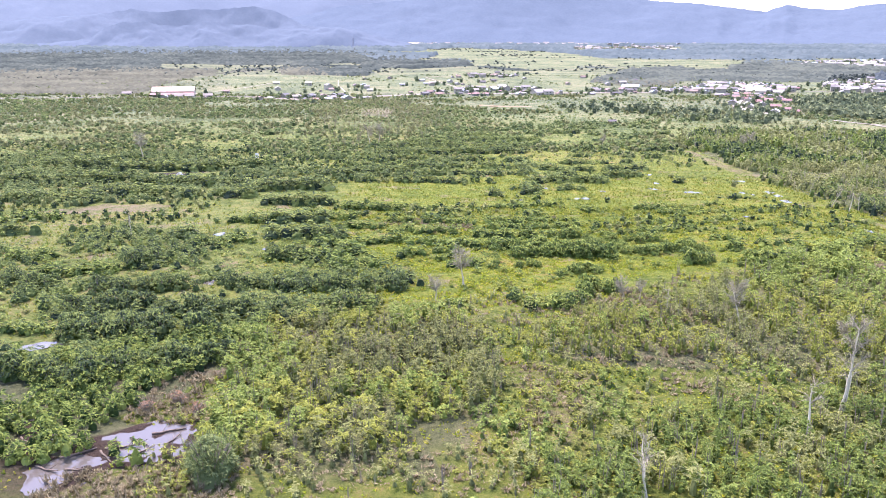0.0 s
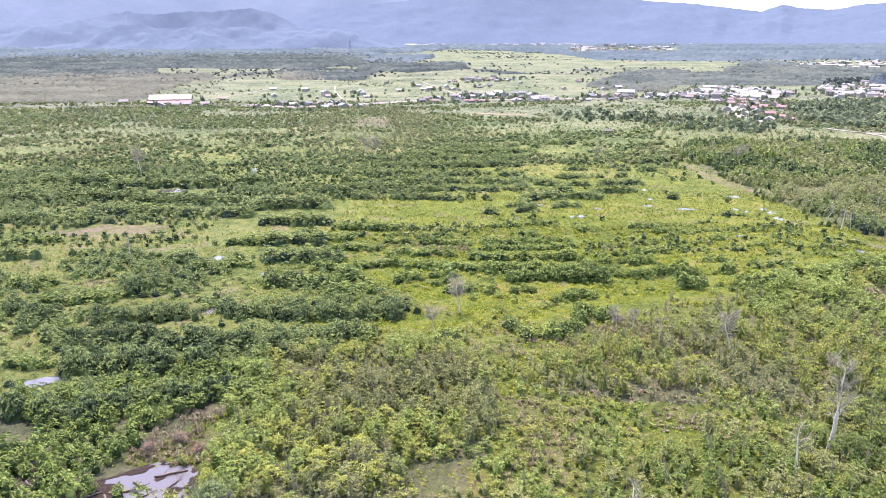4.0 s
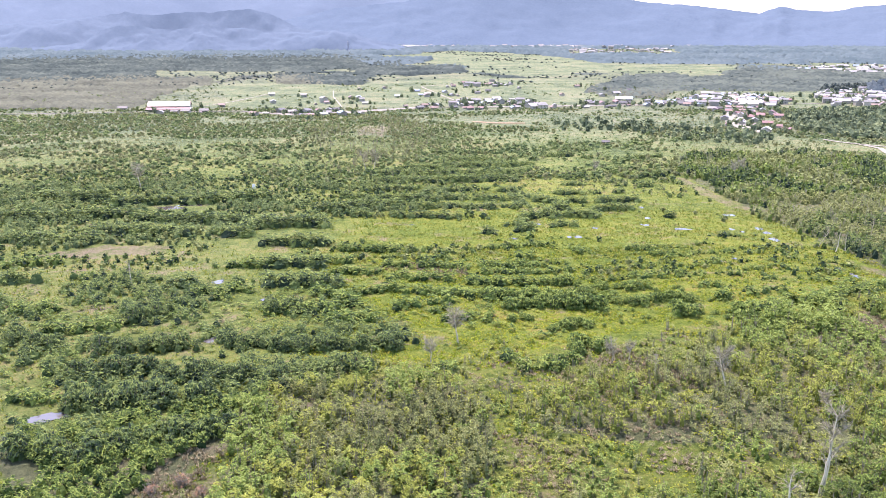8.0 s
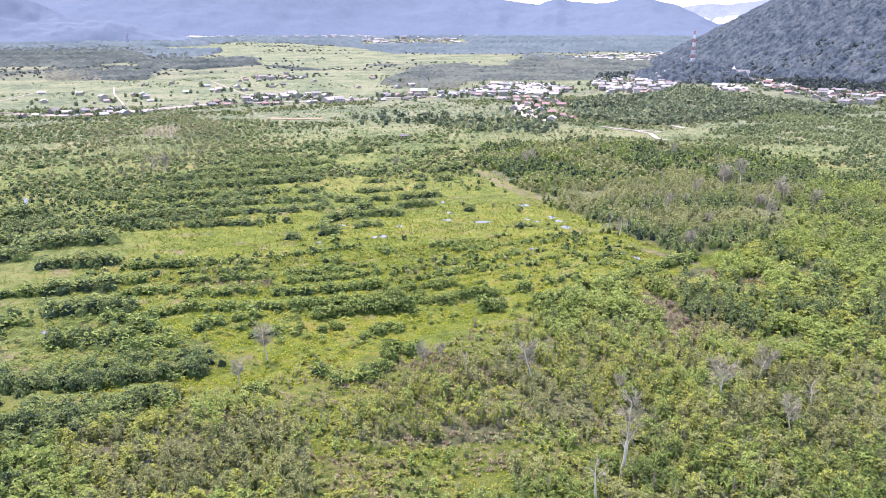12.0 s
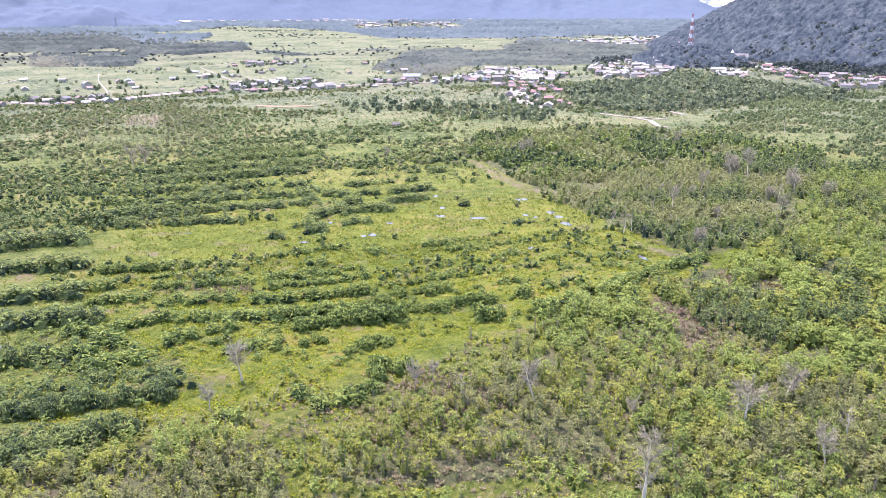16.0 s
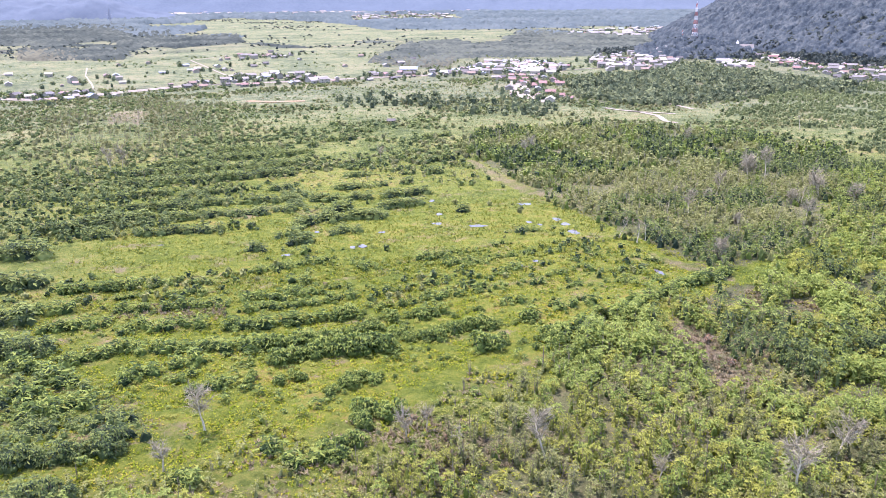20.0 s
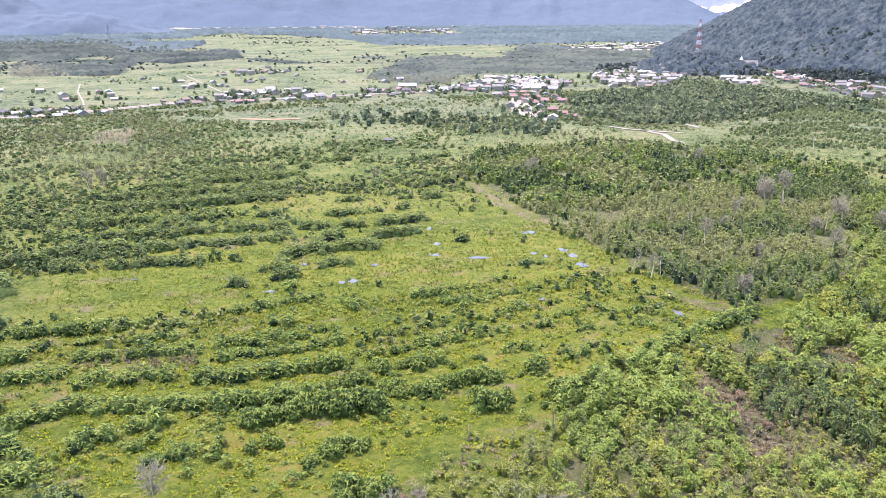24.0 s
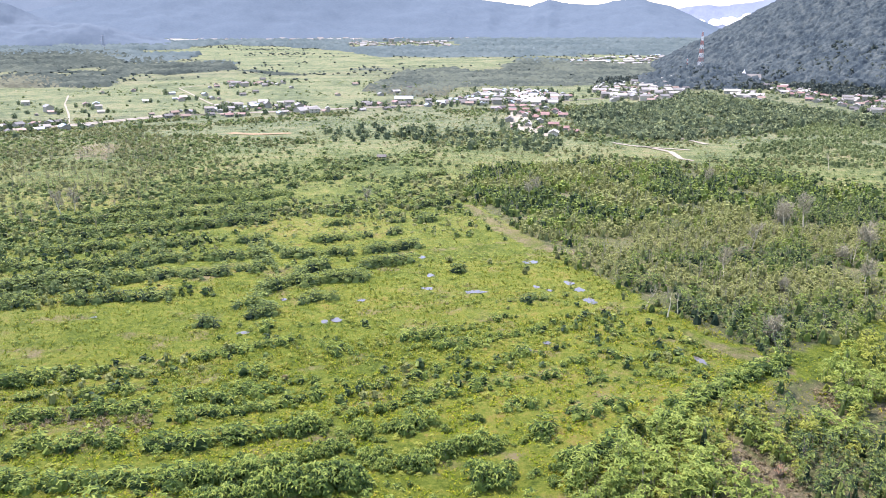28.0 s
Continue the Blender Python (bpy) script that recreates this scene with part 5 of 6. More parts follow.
ferns = np.concatenate([spread([(-200, 290), (-110, 110), (140, 110), (290, 330), (-215, 330)], 1.9, 23), spread([(-215, 330), (290, 330), (330, 520), (-260, 520)], 3.5, 24), spread(BUSHY, 1.5, 39), spread([(-45, 196), (20, 196), (60, 215), (130, 245), (180, 275), (172, 330), (-45, 330)], 0.97, 40), spread([(-45, 330), (172, 330), (166, 400), (-45, 400)], 1.7, 58)])
FERNS = [tuft(330 + k, 5, 0.13) for k in range(5)]
ferns = dry_land(ferns)
ferns = ferns[fbm(ferns[:, 0], ferns[:, 1], 6, 67) > 0.36]
ferns = ferns[~inside(ferns[:, 0], ferns[:, 1], POOLWOOD)]
dead_fern = np.zeros(len(ferns), bool)
for poly in (BUSHY, NEARWOOD, LEFTWOOD):
    dead_fern |= inside(ferns[:, 0], ferns[:, 1], poly)
dead_fern &= fbm(ferns[:, 0], ferns[:, 1], 13, 69) < 0.43
plant_stuff("dry_ferns", [tuft(320 + k, 5, 0.08) for k in range(4)], ferns[dead_fern], (0.7, 1.8), (0.3, 0.7), M_DRY, "dry brown grass and ferns among the bushes", 34, "ferns")
ferns = ferns[~dead_fern]
golden = (ferns[:, 0] > -55 + 25 * r0.normal(size=len(ferns))) & (ferns[:, 1] < 300 + 25 * r0.normal(size=len(ferns)))
plant_stuff("ferns", FERNS, ferns[golden], (0.6, 1.6), (0.22, 0.5), M_LIME, "golden-green ferns and tall grass over the swamp", 24, "ferns")
plant_stuff("ferns", FERNS, ferns[~golden], (0.6, 1.7), (0.3, 0.8), M_FERN, "yellow-green ferns and tall grass over the swamp", 57, "ferns")
rim = []
for k, (cx, cy, w, d) in enumerate(POOLS):
    for a in r0.uniform(0, 6.28, 7 if cx < -40 else 3):
        rim.append((cx + math.cos(a) * (0.42 * w + 0.5), cy + math.sin(a) * (0.42 * d + 0.5)))
plant_stuff("pool_rushes", NEAR_CROWNS, np.array(rim), (0.9, 2.0), (0.6, 1.1), M_ROW, "green bushes along the edges of the small pools", 60, "bushes")
dry = np.concatenate([spread(p, 1.7, 30 + k) for k, p in enumerate(DRY)])
dry = np.concatenate([dry, spread(CUT, 2.4, 61), dry_land(spread(FRONTLEFT, 1.3, 42))])
plant_stuff("dry_growth", TUFTS, dry, (1.2, 2.4), (0.3, 0.7), M_DRY, "dry brown ferns and dead twigs on the swamp", 31, "dry growth")

# far woods: closed canopies, with single crowns standing out of them and scattered trees between
def build_canopy():
    """One roof of leaves over the woods of the plain, its colours painted hazier with distance."""
    radii = np.geomspace(980, 4600, 230)
    angles = np.radians(np.arange(-38, 49, 0.17))
    rr, aa = np.meshgrid(radii, angles, indexing="ij")
    r = np.random.default_rng(401)
    rr, aa = rr * (1 + r.uniform(-0.003, 0.003, rr.shape)), aa + r.uniform(-0.0011, 0.0011, aa.shape)
    x, y = 33 + rr * np.sin(aa), 100 + rr * np.cos(aa)
    cover = step(0.36, 0.62, far_cover(x, y)) * (hill_height(x, y) < 3)
    high = 4.5 + 8 * step(1100, 3200, rr)
    z = land(x, y) - 1.5 + cover * high * (0.45 + 0.7 * fbm(x, y, 60, 401) + 1.1 * (r.uniform(size=x.shape) - 0.5))
    n, m = x.shape
    i, j = np.meshgrid(np.arange(n - 1), np.arange(m - 1), indexing="ij")
    keep = (cover[:-1, :-1] + cover[1:, 1:] + cover[1:, :-1] + cover[:-1, 1:]).ravel() > 0
    q = np.stack([i * m + j, i * m + j + 1, (i + 1) * m + j + 1, (i + 1) * m + j], -1).reshape(-1, 4)[keep]
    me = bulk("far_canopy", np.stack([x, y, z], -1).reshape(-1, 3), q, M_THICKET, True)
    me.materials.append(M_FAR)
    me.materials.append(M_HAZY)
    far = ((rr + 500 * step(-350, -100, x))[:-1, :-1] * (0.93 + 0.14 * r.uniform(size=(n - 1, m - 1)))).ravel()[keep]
    # Bluer leaf material past each distance, standing in for haze.
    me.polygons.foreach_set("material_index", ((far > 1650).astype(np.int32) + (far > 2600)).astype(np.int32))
    return tagged(new("far_canopy", me), "closed low woods of the plain, distance haze in their leaf colours", "forest", kind="stuff")


def scattered(seed, near, far, gap, size, leaf, label, crowns, least, tall=(0.5, 0.85)):
    r = np.random.default_rng(seed)
    n = int((far * far - near * near) * 0.74 / (gap * gap))
    rad, ang = np.sqrt(r.uniform(near ** 2, far ** 2, n)), r.uniform(-0.62, 0.83, n)
    p = np.column_stack([33 + rad * np.sin(ang), 100 + rad * np.cos(ang)])
    streak = least * (0.08 + 5 * step(0.57, 0.68, fbm(p[:, 0] * 0.3, p[:, 1], 70, 64)))
    keep = (r.uniform(size=n) < np.maximum(far_cover(p[:, 0], p[:, 1]) ** 1.5, streak)) & (hill_height(p[:, 0], p[:, 1]) < 2)
    plant_stuff("far_trees", crowns, off_road(p[keep]), size, tall, leaf, label, seed, "trees")


build_canopy()
scattered(411, 800, 1400, 9.5, (2.4, 6), M_TOWN, "scattered trees and bushes beyond the swamp", FAR_CROWNS, 0.05, (0.35, 0.7))
scattered(413, 950, 1750, 8.5, (1.4, 3.6), M_TOWN, "low bushes over the fields", SPRIGS, 0.07, (0.3, 0.7))
# M_FAR gives these trees their haze by colour.
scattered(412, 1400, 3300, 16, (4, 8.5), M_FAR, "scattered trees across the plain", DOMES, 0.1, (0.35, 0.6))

# the hill's canopy: a closed roof of rounded, uneven crowns
def crown_roof(x, y, gap, seed):
    """The height of a closed canopy: the highest of the crowns that stand round each place, from 0 to 1."""
    ix, iy = np.floor(x / gap).astype(np.int64), np.floor(y / gap).astype(np.int64)
    best = np.zeros(x.shape)
    for a in (-1, 0, 1):
        for b in (-1, 0, 1):
            cx, cy = ix + a, iy + b
            u, v, w = (value_noise(cx, cy, 1.0, seed + k) for k in range(3))
            d = np.hypot(x - (cx + 0.15 + 0.7 * u) * gap, y - (cy + 0.15 + 0.7 * v) * gap) / (gap * (0.44 + 0.34 * w))
            best = np.maximum(best, (0.45 + 0.75 * w * v) * np.sqrt(np.clip(1 - d * d, 0, 1)))
    return best


def build_hill():
    rr, aa = np.meshgrid(np.concatenate([np.arange(1130, 1900, 2.6), np.arange(1900, 2500, 12)]), np.radians(np.arange(29, 51, 0.075)), indexing="ij")
    x, y = 33 + rr * np.sin(aa), 100 + rr * np.cos(aa)
    x, y = x + 4 * (fbm(x, y, 9, 71) - 0.5), y + 4 * (fbm(x, y, 9, 72) - 0.5)
    cover = step(0.5, 5, hill_height(x, y)) * (np.hypot(x - 858, y - 1212) > 30)
    roof = 7.5 * crown_roof(x, y, 8.5, 75) + 3 * crown_roof(x, y, 4.2, 85) + 2.4 * np.random.default_rng(76).uniform(size=x.shape)
    z = land(x, y) + (1.5 + roof) * cover - 3 * (1 - cover)
    n, m = x.shape
    i, j = np.meshgrid(np.arange(n - 1), np.arange(m - 1), indexing="ij")
    keep = (cover[:-1, :-1] + cover[1:, 1:] + cover[1:, :-1] + cover[:-1, 1:]).ravel() > 0
    q = np.stack([i * m + j, i * m + j + 1, (i + 1) * m + j + 1, (i + 1) * m + j], -1).reshape(-1, 4)[keep]
    return tagged(new("hill", bulk("hill", np.stack([x, y, z], -1).reshape(-1, 3), q, M_HILL, True)), "steep hill covered by dense dark forest, blue haze in its colour", "hill", kind="structure")


build_hill()

# ---- dead trees ----


def build_dead_tree(seed, bushy):
    r = np.random.default_rng(seed)
    ob = tagged(new("dead_tree"), "bare grey dead tree with thin twigs", "tree", "dead trees of the swamp")
    lean = np.array([r.normal(0, 0.04), r.normal(0, 0.04), 0])
    trunk, z0, p = [], 0.0, np.zeros(3)
    for k in range(4):
        q = p + np.array([*(lean[:2] + r.normal(0, 0.02, 2)), 0.22])
        trunk.append(stick(p, q, 0.03 - 0.006 * k, 0.024 - 0.006 * k, 6))
        p = q
    part("trunk", bulk("trunk", *joined(trunk), M_DEAD), ob)
    twigs = []
    for k in range(30 if bushy else 14):
        z, a = r.uniform(0.42 if bushy else 0.5, 0.9), k * 2.4 + r.normal(0, 0.3)
        root = lean * z / 0.22 * 0.9 + np.array([0, 0, z])
        d = np.array([math.cos(a), math.sin(a), r.uniform(0.5, 1.4)])
        tip = root + d * (r.uniform(0.15, 0.31) if bushy else r.uniform(0.05, 0.14))
        twigs.append(stick(root, tip, 0.009, 0.004, 3))
        for _ in range(24 if bushy else 4):
            knee = root + (tip - root) * r.uniform(0.35, 1.0)
            end = knee + (d * 0.5 + r.normal(0, 0.6, 3)) * r.uniform(0.06, 0.15)
            side = unit(np.cross(end - knee, r.normal(size=3))) * 0.0045
            twigs.append((np.array([knee - side, knee + side, end + side * 0.4, end - side * 0.4]), np.array([(0, 1, 2, 3)])))
    part("bare_crown", bulk("bare_crown", *joined(twigs), M_TWIG), ob)
    return ob


DEAD_NEAR = [(6, 218, 9, 1), (-2, 204, 6, 1), (49, 203, 6, 1), (54, 205, 5, 1), (58, 193, 7, 0), (75, 186, 7, 1), (94, 173, 4, 1), (116, 161, 9, 1), (132, 169, 7, 1), (134, 150, 8, 0), (123, 143, 6, 1), (66, 128, 8, 0), (32, 109, 9, 0), (32, 109, 7, 0), (187, 289, 7, 1), (165, 327, 8, 0), (168, 318, 8, 0)]
DEAD_FAR = [(173, 320, 7, 0), (278, 401, 12, 1), (294, 408, 12, 1), (288, 360, 11, 1), (252, 325, 9, 1), (246, 381, 9, 1), (211, 350, 9, 1), (192, 502, 8, 1), (-49, 528, 10, 1), (-44, 535, 10, 1), (104, 512, 7, 1), (305, 503, 9, 1), (202, 510, 8, 1), (270, 350, 8, 0), (418, 535, 10, 0), (-112, 274, 9, 0), (-178, 464, 12, 1)]
DEAD = DEAD_NEAR + DEAD_FAR
dead_first = [build_dead_tree(400 + k, k % 2) for k in range(6)]
for k, (x, y, h, bushy) in enumerate(DEAD):
    h = h * (1.4 if x > 60 and y < 190 else 1.12)
    m = pose(x, y, -0.05, 0, 0, k * 77) @ Matrix.Diagonal((h, h, h, 1))
    if k < 6 and k % 2 == bushy and dead_first[k].matrix_basis.is_identity:
        dead_first[k].matrix_basis = m
    else:
        copy_thing(dead_first[(k * 2 + bushy) % 6], pose(0, 0, 0)).matrix_basis = m
for ob in dead_first:
    if ob.matrix_basis.is_identity:
        ob.matrix_basis = pose(200 + 9 * dead_first.index(ob), 350 + 12 * dead_first.index(ob), 0) @ Matrix.Diagonal((8, 8, 8, 1))


def build_twin_tree():
    """A tall dead tree with two pale trunks and a fan of bare twigs."""
    r = np.random.default_rng(431)
    ob = tagged(new("twin_dead_tree"), "tall pale dead tree with two trunks and bare twigs", "tree", "dead trees of the swamp")
    crown = []
    for foot, top in (((0, 0), (1.4, 1.2, 17.5)), ((-0.5, 0.3), (0.5, 0.4, 12.5))):
        a, bits = np.array([*foot, 0.0]), []
        for k in range(5):
            q = np.array([*foot, 0.0]) + (np.array(top) - (*foot, 0.0)) * (k + 1) / 5 + np.array([*r.normal(0, 0.12, 2), 0])
            bits.append(stick(a, q, 0.34 - 0.05 * k, 0.29 - 0.05 * k, 7))
            if k > 1:
                for _ in range((6 if k < 3 else 14) if top[2] > 14 else 3):
                    d = r.uniform(0, 6.28)
                    tip = q + np.array([math.cos(d), math.sin(d), r.uniform(0.2, 1.1)]) * r.uniform(1.2, 3.0)
                    crown.append(stick(q - (0, 0, r.uniform(0, 1.5)), tip, 0.09, 0.035, 4))
                    for _ in range(7):
                        crown.append(stick(tip * 0.6 + q * 0.4, tip + r.normal(0, 0.8, 3), 0.04, 0.015, 3))
            a = q
        part("trunk", bulk("trunk", *joined(bits), M_DEAD), ob)
    part("bare_crown", bulk("bare_crown", *joined(crown), M_TWIG), ob)
    return ob



def build_log(seed):
    """A fallen trunk with a broken branch, one metre long."""
    r = np.random.default_rng(seed)
    ob = tagged(new("fallen_log"), "dark wet fallen log lying in the swamp pool", "log", "fallen logs in the pools")
    bits, p = [], np.array([-0.5, 0, 0.03])
    for k in range(4):
        q = p + np.array([0.25, r.normal(0, 0.025), r.normal(0.006, 0.012)])
        bits.append(stick(p, q, 0.045 - 0.006 * k, 0.039 - 0.006 * k, 7))
        p = q
    part("trunk", bulk("trunk", *joined(bits), M_LOG), ob)
    for foot, tip in (((0.1, 0, 0.04), (0.26, r.choice([-1, 1]) * 0.16, 0.16)), ((-0.2, 0, 0.04), (-0.1, 0.08, 0.14))):
        part("branch", bulk("branch", *stick(foot, tip, 0.018, 0.007, 5), M_LOG), ob)
    return ob


LOGS = [(-50, 130, 6, 20), (-54, 126, 5, -35), (-48.5, 127, 4, 70), (-56, 124, 6, 10), (-58, 121, 5, -50), (-63, 122, 6, 30), (-66, 117, 5, -20), (-69, 120, 5, 60), (-71, 124, 6, 15), (-74, 126, 5, -40), (-61, 117, 4, 5), (-52, 123, 4, 45)]
log_first = [build_log(440 + k) for k in range(4)]
for k, (x, y, long, turn) in enumerate(LOGS):
    m = pose(x, y, -0.02, 0, 0, turn) @ Matrix.Diagonal((long, long, long, 1))
    if k < 4:
        log_first[k].matrix_basis = m
    else:
        copy_thing(log_first[k % 4], pose(0, 0, 0)).matrix_basis = m


def build_round_bush():
    ob = tagged(new("round_bush"), "large round grey-green bush with fine upright twigs", "bush")
    part("stem", bulk("stem", *stems_for(17, 26, 0.85, 0.42), M_WOOD), ob)
    part("crown", bulk("crown", *joined([mound_crown(450, 190, 8, 0.06, 1, 0.4), tuft(451, 420, 0.006)]), M_BUSH), ob)
    return ob


build_round_bush().matrix_basis = pose(-38, 115, -0.1) @ Matrix.Diagonal((11, 11, 7.5, 1))
build_twin_tree().matrix_basis = pose(76.4, 136.5, -0.1)

# ---- houses ----


def gable(w, d, z, rise, over=0.7, thick=0.18):
    """A pitched roof with its ridge along x, two slabs."""
    x, y = w / 2 + over, d / 2 + over
    drop = rise * over / (d / 2)
    out = []
    for s in (-1, 1):
        a = np.array([(-x, s * y, z - drop), (x, s * y, z - drop), (x, 0, z + rise), (-x, 0, z + rise)])
        v = np.concatenate([a, a + (0, 0, thick)])
        out.append((v, np.array([(0, 1, 2, 3), (4, 5, 6, 7), (0, 1, 5, 4), (1, 2, 6, 5), (2, 3, 7, 6), (3, 0, 4, 7)])))
    return joined(out)


def gable_walls(w, d, h, rise):
    v, q = box(-w / 2, -d / 2, 0, w / 2, d / 2, h)
    tri = np.array([(-w / 2, -d / 2, h), (-w / 2, d / 2, h), (-w / 2, 0, h + rise), (w / 2, -d / 2, h), (w / 2, d / 2, h), (w / 2, 0, h + rise)], float)
    v = np.concatenate([v, tri, tri[[2, 5]] + (0.001, 0, 0)])
    return v, np.concatenate([q, [(8, 9, 10, 14), (11, 12, 13, 15)]])


def build_house(w, d, h, roof, storeys=1, label=""):
    ob = tagged(new("house"), label or f"{'two' if storeys > 1 else 'one'}-storey village house with {roof} roof", "house", "houses of the village")
    rise = d * 0.24
    part("wall", bulk("wall", *gable_walls(w, d, h, rise), M_WALL), ob)
    part("roof", bulk("roof", *gable(w, d, h, rise), ROOFS[roof]), ob, f"{roof} roof")
    for s in range(storeys):
        z = 0.9 + s * 3.0
        for k in range(2 if w < 14 else 4):
            x = (k - (0.5 if w < 14 else 1.5)) * (w / (2.4 if w < 14 else 4.4))
            win = part("window", bulk("window", *box(x - 0.7, -d / 2 - 0.06, z, x + 0.7, -d / 2 + 0.05, z + 1.3), M_GLASS), ob)
    part("door", bulk("door", *box(-0.5, -d / 2 - 0.05, 0, 0.5, -d / 2 + 0.05, 2.05), M_DOOR), ob)
    return ob


HOUSE_KINDS = [(9, 7, 3.2, "pale metal", 1), (11, 8, 3.2, "white metal", 1), (10, 7, 3.2, "red metal", 1), (12, 8, 6.2, "pale metal", 2), (9, 7, 3.0, "rusty metal", 1), (11, 8, 3.2, "blue metal", 1), (10, 8, 3.0, "dark metal", 1), (22, 10, 4.5, "white metal", 1)]
house_first = [build_house(*k) for k in HOUSE_KINDS]
used = [False] * len(HOUSE_KINDS)
far_houses = []


def set_house(kind, x, y, turn, s=1.0):
    m = pose(x, y, float(land(x, y)), 0, 0, turn) @ Matrix.Diagonal((s, s, s, 1))
    if y > 1075 or x > 640:
        far_houses.append((kind, x, y, turn, s))
    elif not used[kind]:
        used[kind] = True
        house_first[kind].matrix_basis = m
    else:
        copy_thing(house_first[kind], pose(0, 0, 0)).matrix_basis = m


r2 = np.random.default_rng(61)
taken = []


def village(poly, count, kinds, turn, apart=13.0, s=1.0):
    xs, ys = [p[0] for p in poly], [p[1] for p in poly]
    made = 0
    for _ in range(count * 30):
        x, y = r2.uniform(min(xs), max(xs)), r2.uniform(min(ys), max(ys))
        if made >= count:
            break
        if inside(np.array([x]), np.array([y]), poly)[0] and all((x - a) ** 2 + (y - b) ** 2 > apart ** 2 for a, b in taken):
            taken.append((x, y))
            set_house(int(r2.choice(kinds)), x, y, turn + r2.choice([0, 90, 180]) + r2.normal(0, 6), s * r2.uniform(0.7, 1.0))
            made += 1


def along(line, count, kinds, off=13.0, turn=0):
    pts = np.array(line, float)
    hubs = r2.uniform(0, len(pts) - 1, max(4, count // 3))
    t = np.sort(np.clip(r2.choice(hubs, count) + r2.normal(0, 0.09, count), 0, len(pts) - 1.001))
    for k, s in enumerate(t):
        i = min(int(s), len(pts) - 2)
        d = unit(pts[i + 1] - pts[i])
        p = pts[i] + (pts[i + 1] - pts[i]) * (s - i) + np.array([-d[1], d[0]]) * off * (1 if r2.uniform() < 0.6 else -1) * r2.uniform(0.8, 2.6)
        if all((p[0] - a) ** 2 + (p[1] - b) ** 2 > 85 for a, b in taken):
            taken.append(tuple(p))
            set_house(int(r2.choice(kinds)), p[0], p[1], math.degrees(math.atan2(d[1], d[0])) + r2.choice([0, 0, 90]) + r2.normal(0, 9), r2.uniform(0.5, 1.05))


ANY = [0, 0, 1, 2, 3, 4, 4, 5, 6, 6]
along([(-502, 911), (-349, 938), (-240, 950)], 8, ANY)
along([(-200, 925), (-164, 907), (-107, 935), (-22, 998), (40, 1003)], 62, ANY)
along([(40, 1003), (109, 1008), (200, 1025), (303, 1040)], 60, ANY)
along([(-128, 1040), (-153, 1167)], 8, ANY)
along([(18, 1130), (-12, 1302)], 8, ANY)
village([(20, 1040), (110, 1030), (120, 1110), (30, 1110)], 20, ANY, 10, 11)
village([(10, 1380), (130, 1400), (140, 1500), (20, 1480)], 22, ANY, 10, 13)
village([(-300, 1000), (300, 1060), (380, 1180), (300, 1600), (-100, 1600), (-280, 1300)], 16, ANY, 10, 40)
village([(270, 1030), (420, 1000), (480, 1080), (480, 1190), (400, 1200), (330, 1090)], 120, [0, 1, 1, 2, 3, 5, 5, 7, 4, 6, 4, 6], -20, 10.5)
village([(325, 860), (375, 860), (400, 980), (330, 970)], 24, [2, 2, 1, 6, 2, 0], -25, 10)
village([(275, 735), (330, 728), (345, 850), (300, 850)], 10, [1, 0, 6, 2], -25, 14)
village([(604, 1273), (734, 1234), (686, 1132), (575, 990), (500, 1020)], 115, [0, 1, 1, 3, 7, 1, 4, 6, 4], -15, 11)
village([(870, 1230), (890, 1262), (868, 1110), (785, 935), (740, 930), (810, 1110)], 52, [2, 2, 0, 2, 4, 6, 1], -40, 11.5)
village([(660, 980), (700, 960), (760, 1080), (740, 1110), (690, 1040)], 18, [1, 0, 1, 7, 4], -40, 12)
village([(760, 800), (860, 900), (860, 990), (780, 960), (690, 800)], 50, [0, 1, 2, 4, 2, 3, 6], -40, 11)
village([(800, 1800), (1150, 1780), (1230, 2150), (900, 2050)], 90, [1, 1, 0, 0, 7, 5, 4], -20, 16, 1.2)
village([(500, 2950), (850, 2950), (1000, 3500), (520, 3500)], 80, [0, 1, 3, 7, 4], 0, 22, 1.3)
village([(-600, 3700), (1000, 3500), (1300, 3900), (-500, 4050)], 120, [3, 3, 7], 0, 30, 2.0)

def join_far_houses():
    """The houses too far off to tell apart, as one mesh."""
    names = list(ROOFS)
    vs, qs, slots, base = [], [], [], 0
    for kind, x, y, turn, s in far_houses:
        w, d, h, roof, storeys = HOUSE_KINDS[kind]
        a = radians(turn)
        for (v, q), slot in ((gable_walls(w, d, h, d * 0.24), 0), (gable(w, d, h, d * 0.24), 1 + names.index(roof)), (joined([box(k - 0.7, -d / 2 - 0.06, 0.9, k + 0.7, -d / 2 + 0.05, 2.2) for k in (-w / 4, w / 4)]), len(names) + 1)):
            v = v * s
            v = np.column_stack([v[:, 0] * math.cos(a) - v[:, 1] * math.sin(a) + x, v[:, 0] * math.sin(a) + v[:, 1] * math.cos(a) + y, v[:, 2] + float(land(x, y))])
            vs.append(v), qs.append(np.asarray(q) + base), slots.append(np.full(len(q), slot))
            base += len(v)
    me = bulk("far_houses", np.concatenate(vs), np.concatenate(qs), M_WALL)
    for name in names:
        me.materials.append(ROOFS[name])
    me.materials.append(M_GLASS)
    me.polygons.foreach_set("material_index", np.concatenate(slots).astype(np.int32))
    return tagged(new("far_houses", me), "small far houses with pale, red and blue metal roofs", "houses", kind="stuff")


join_far_houses()
for kind, ob in enumerate(house_first):
    if not used[kind]:
        ob.matrix_basis = pose(60 + 30 * kind, 1062, 0)

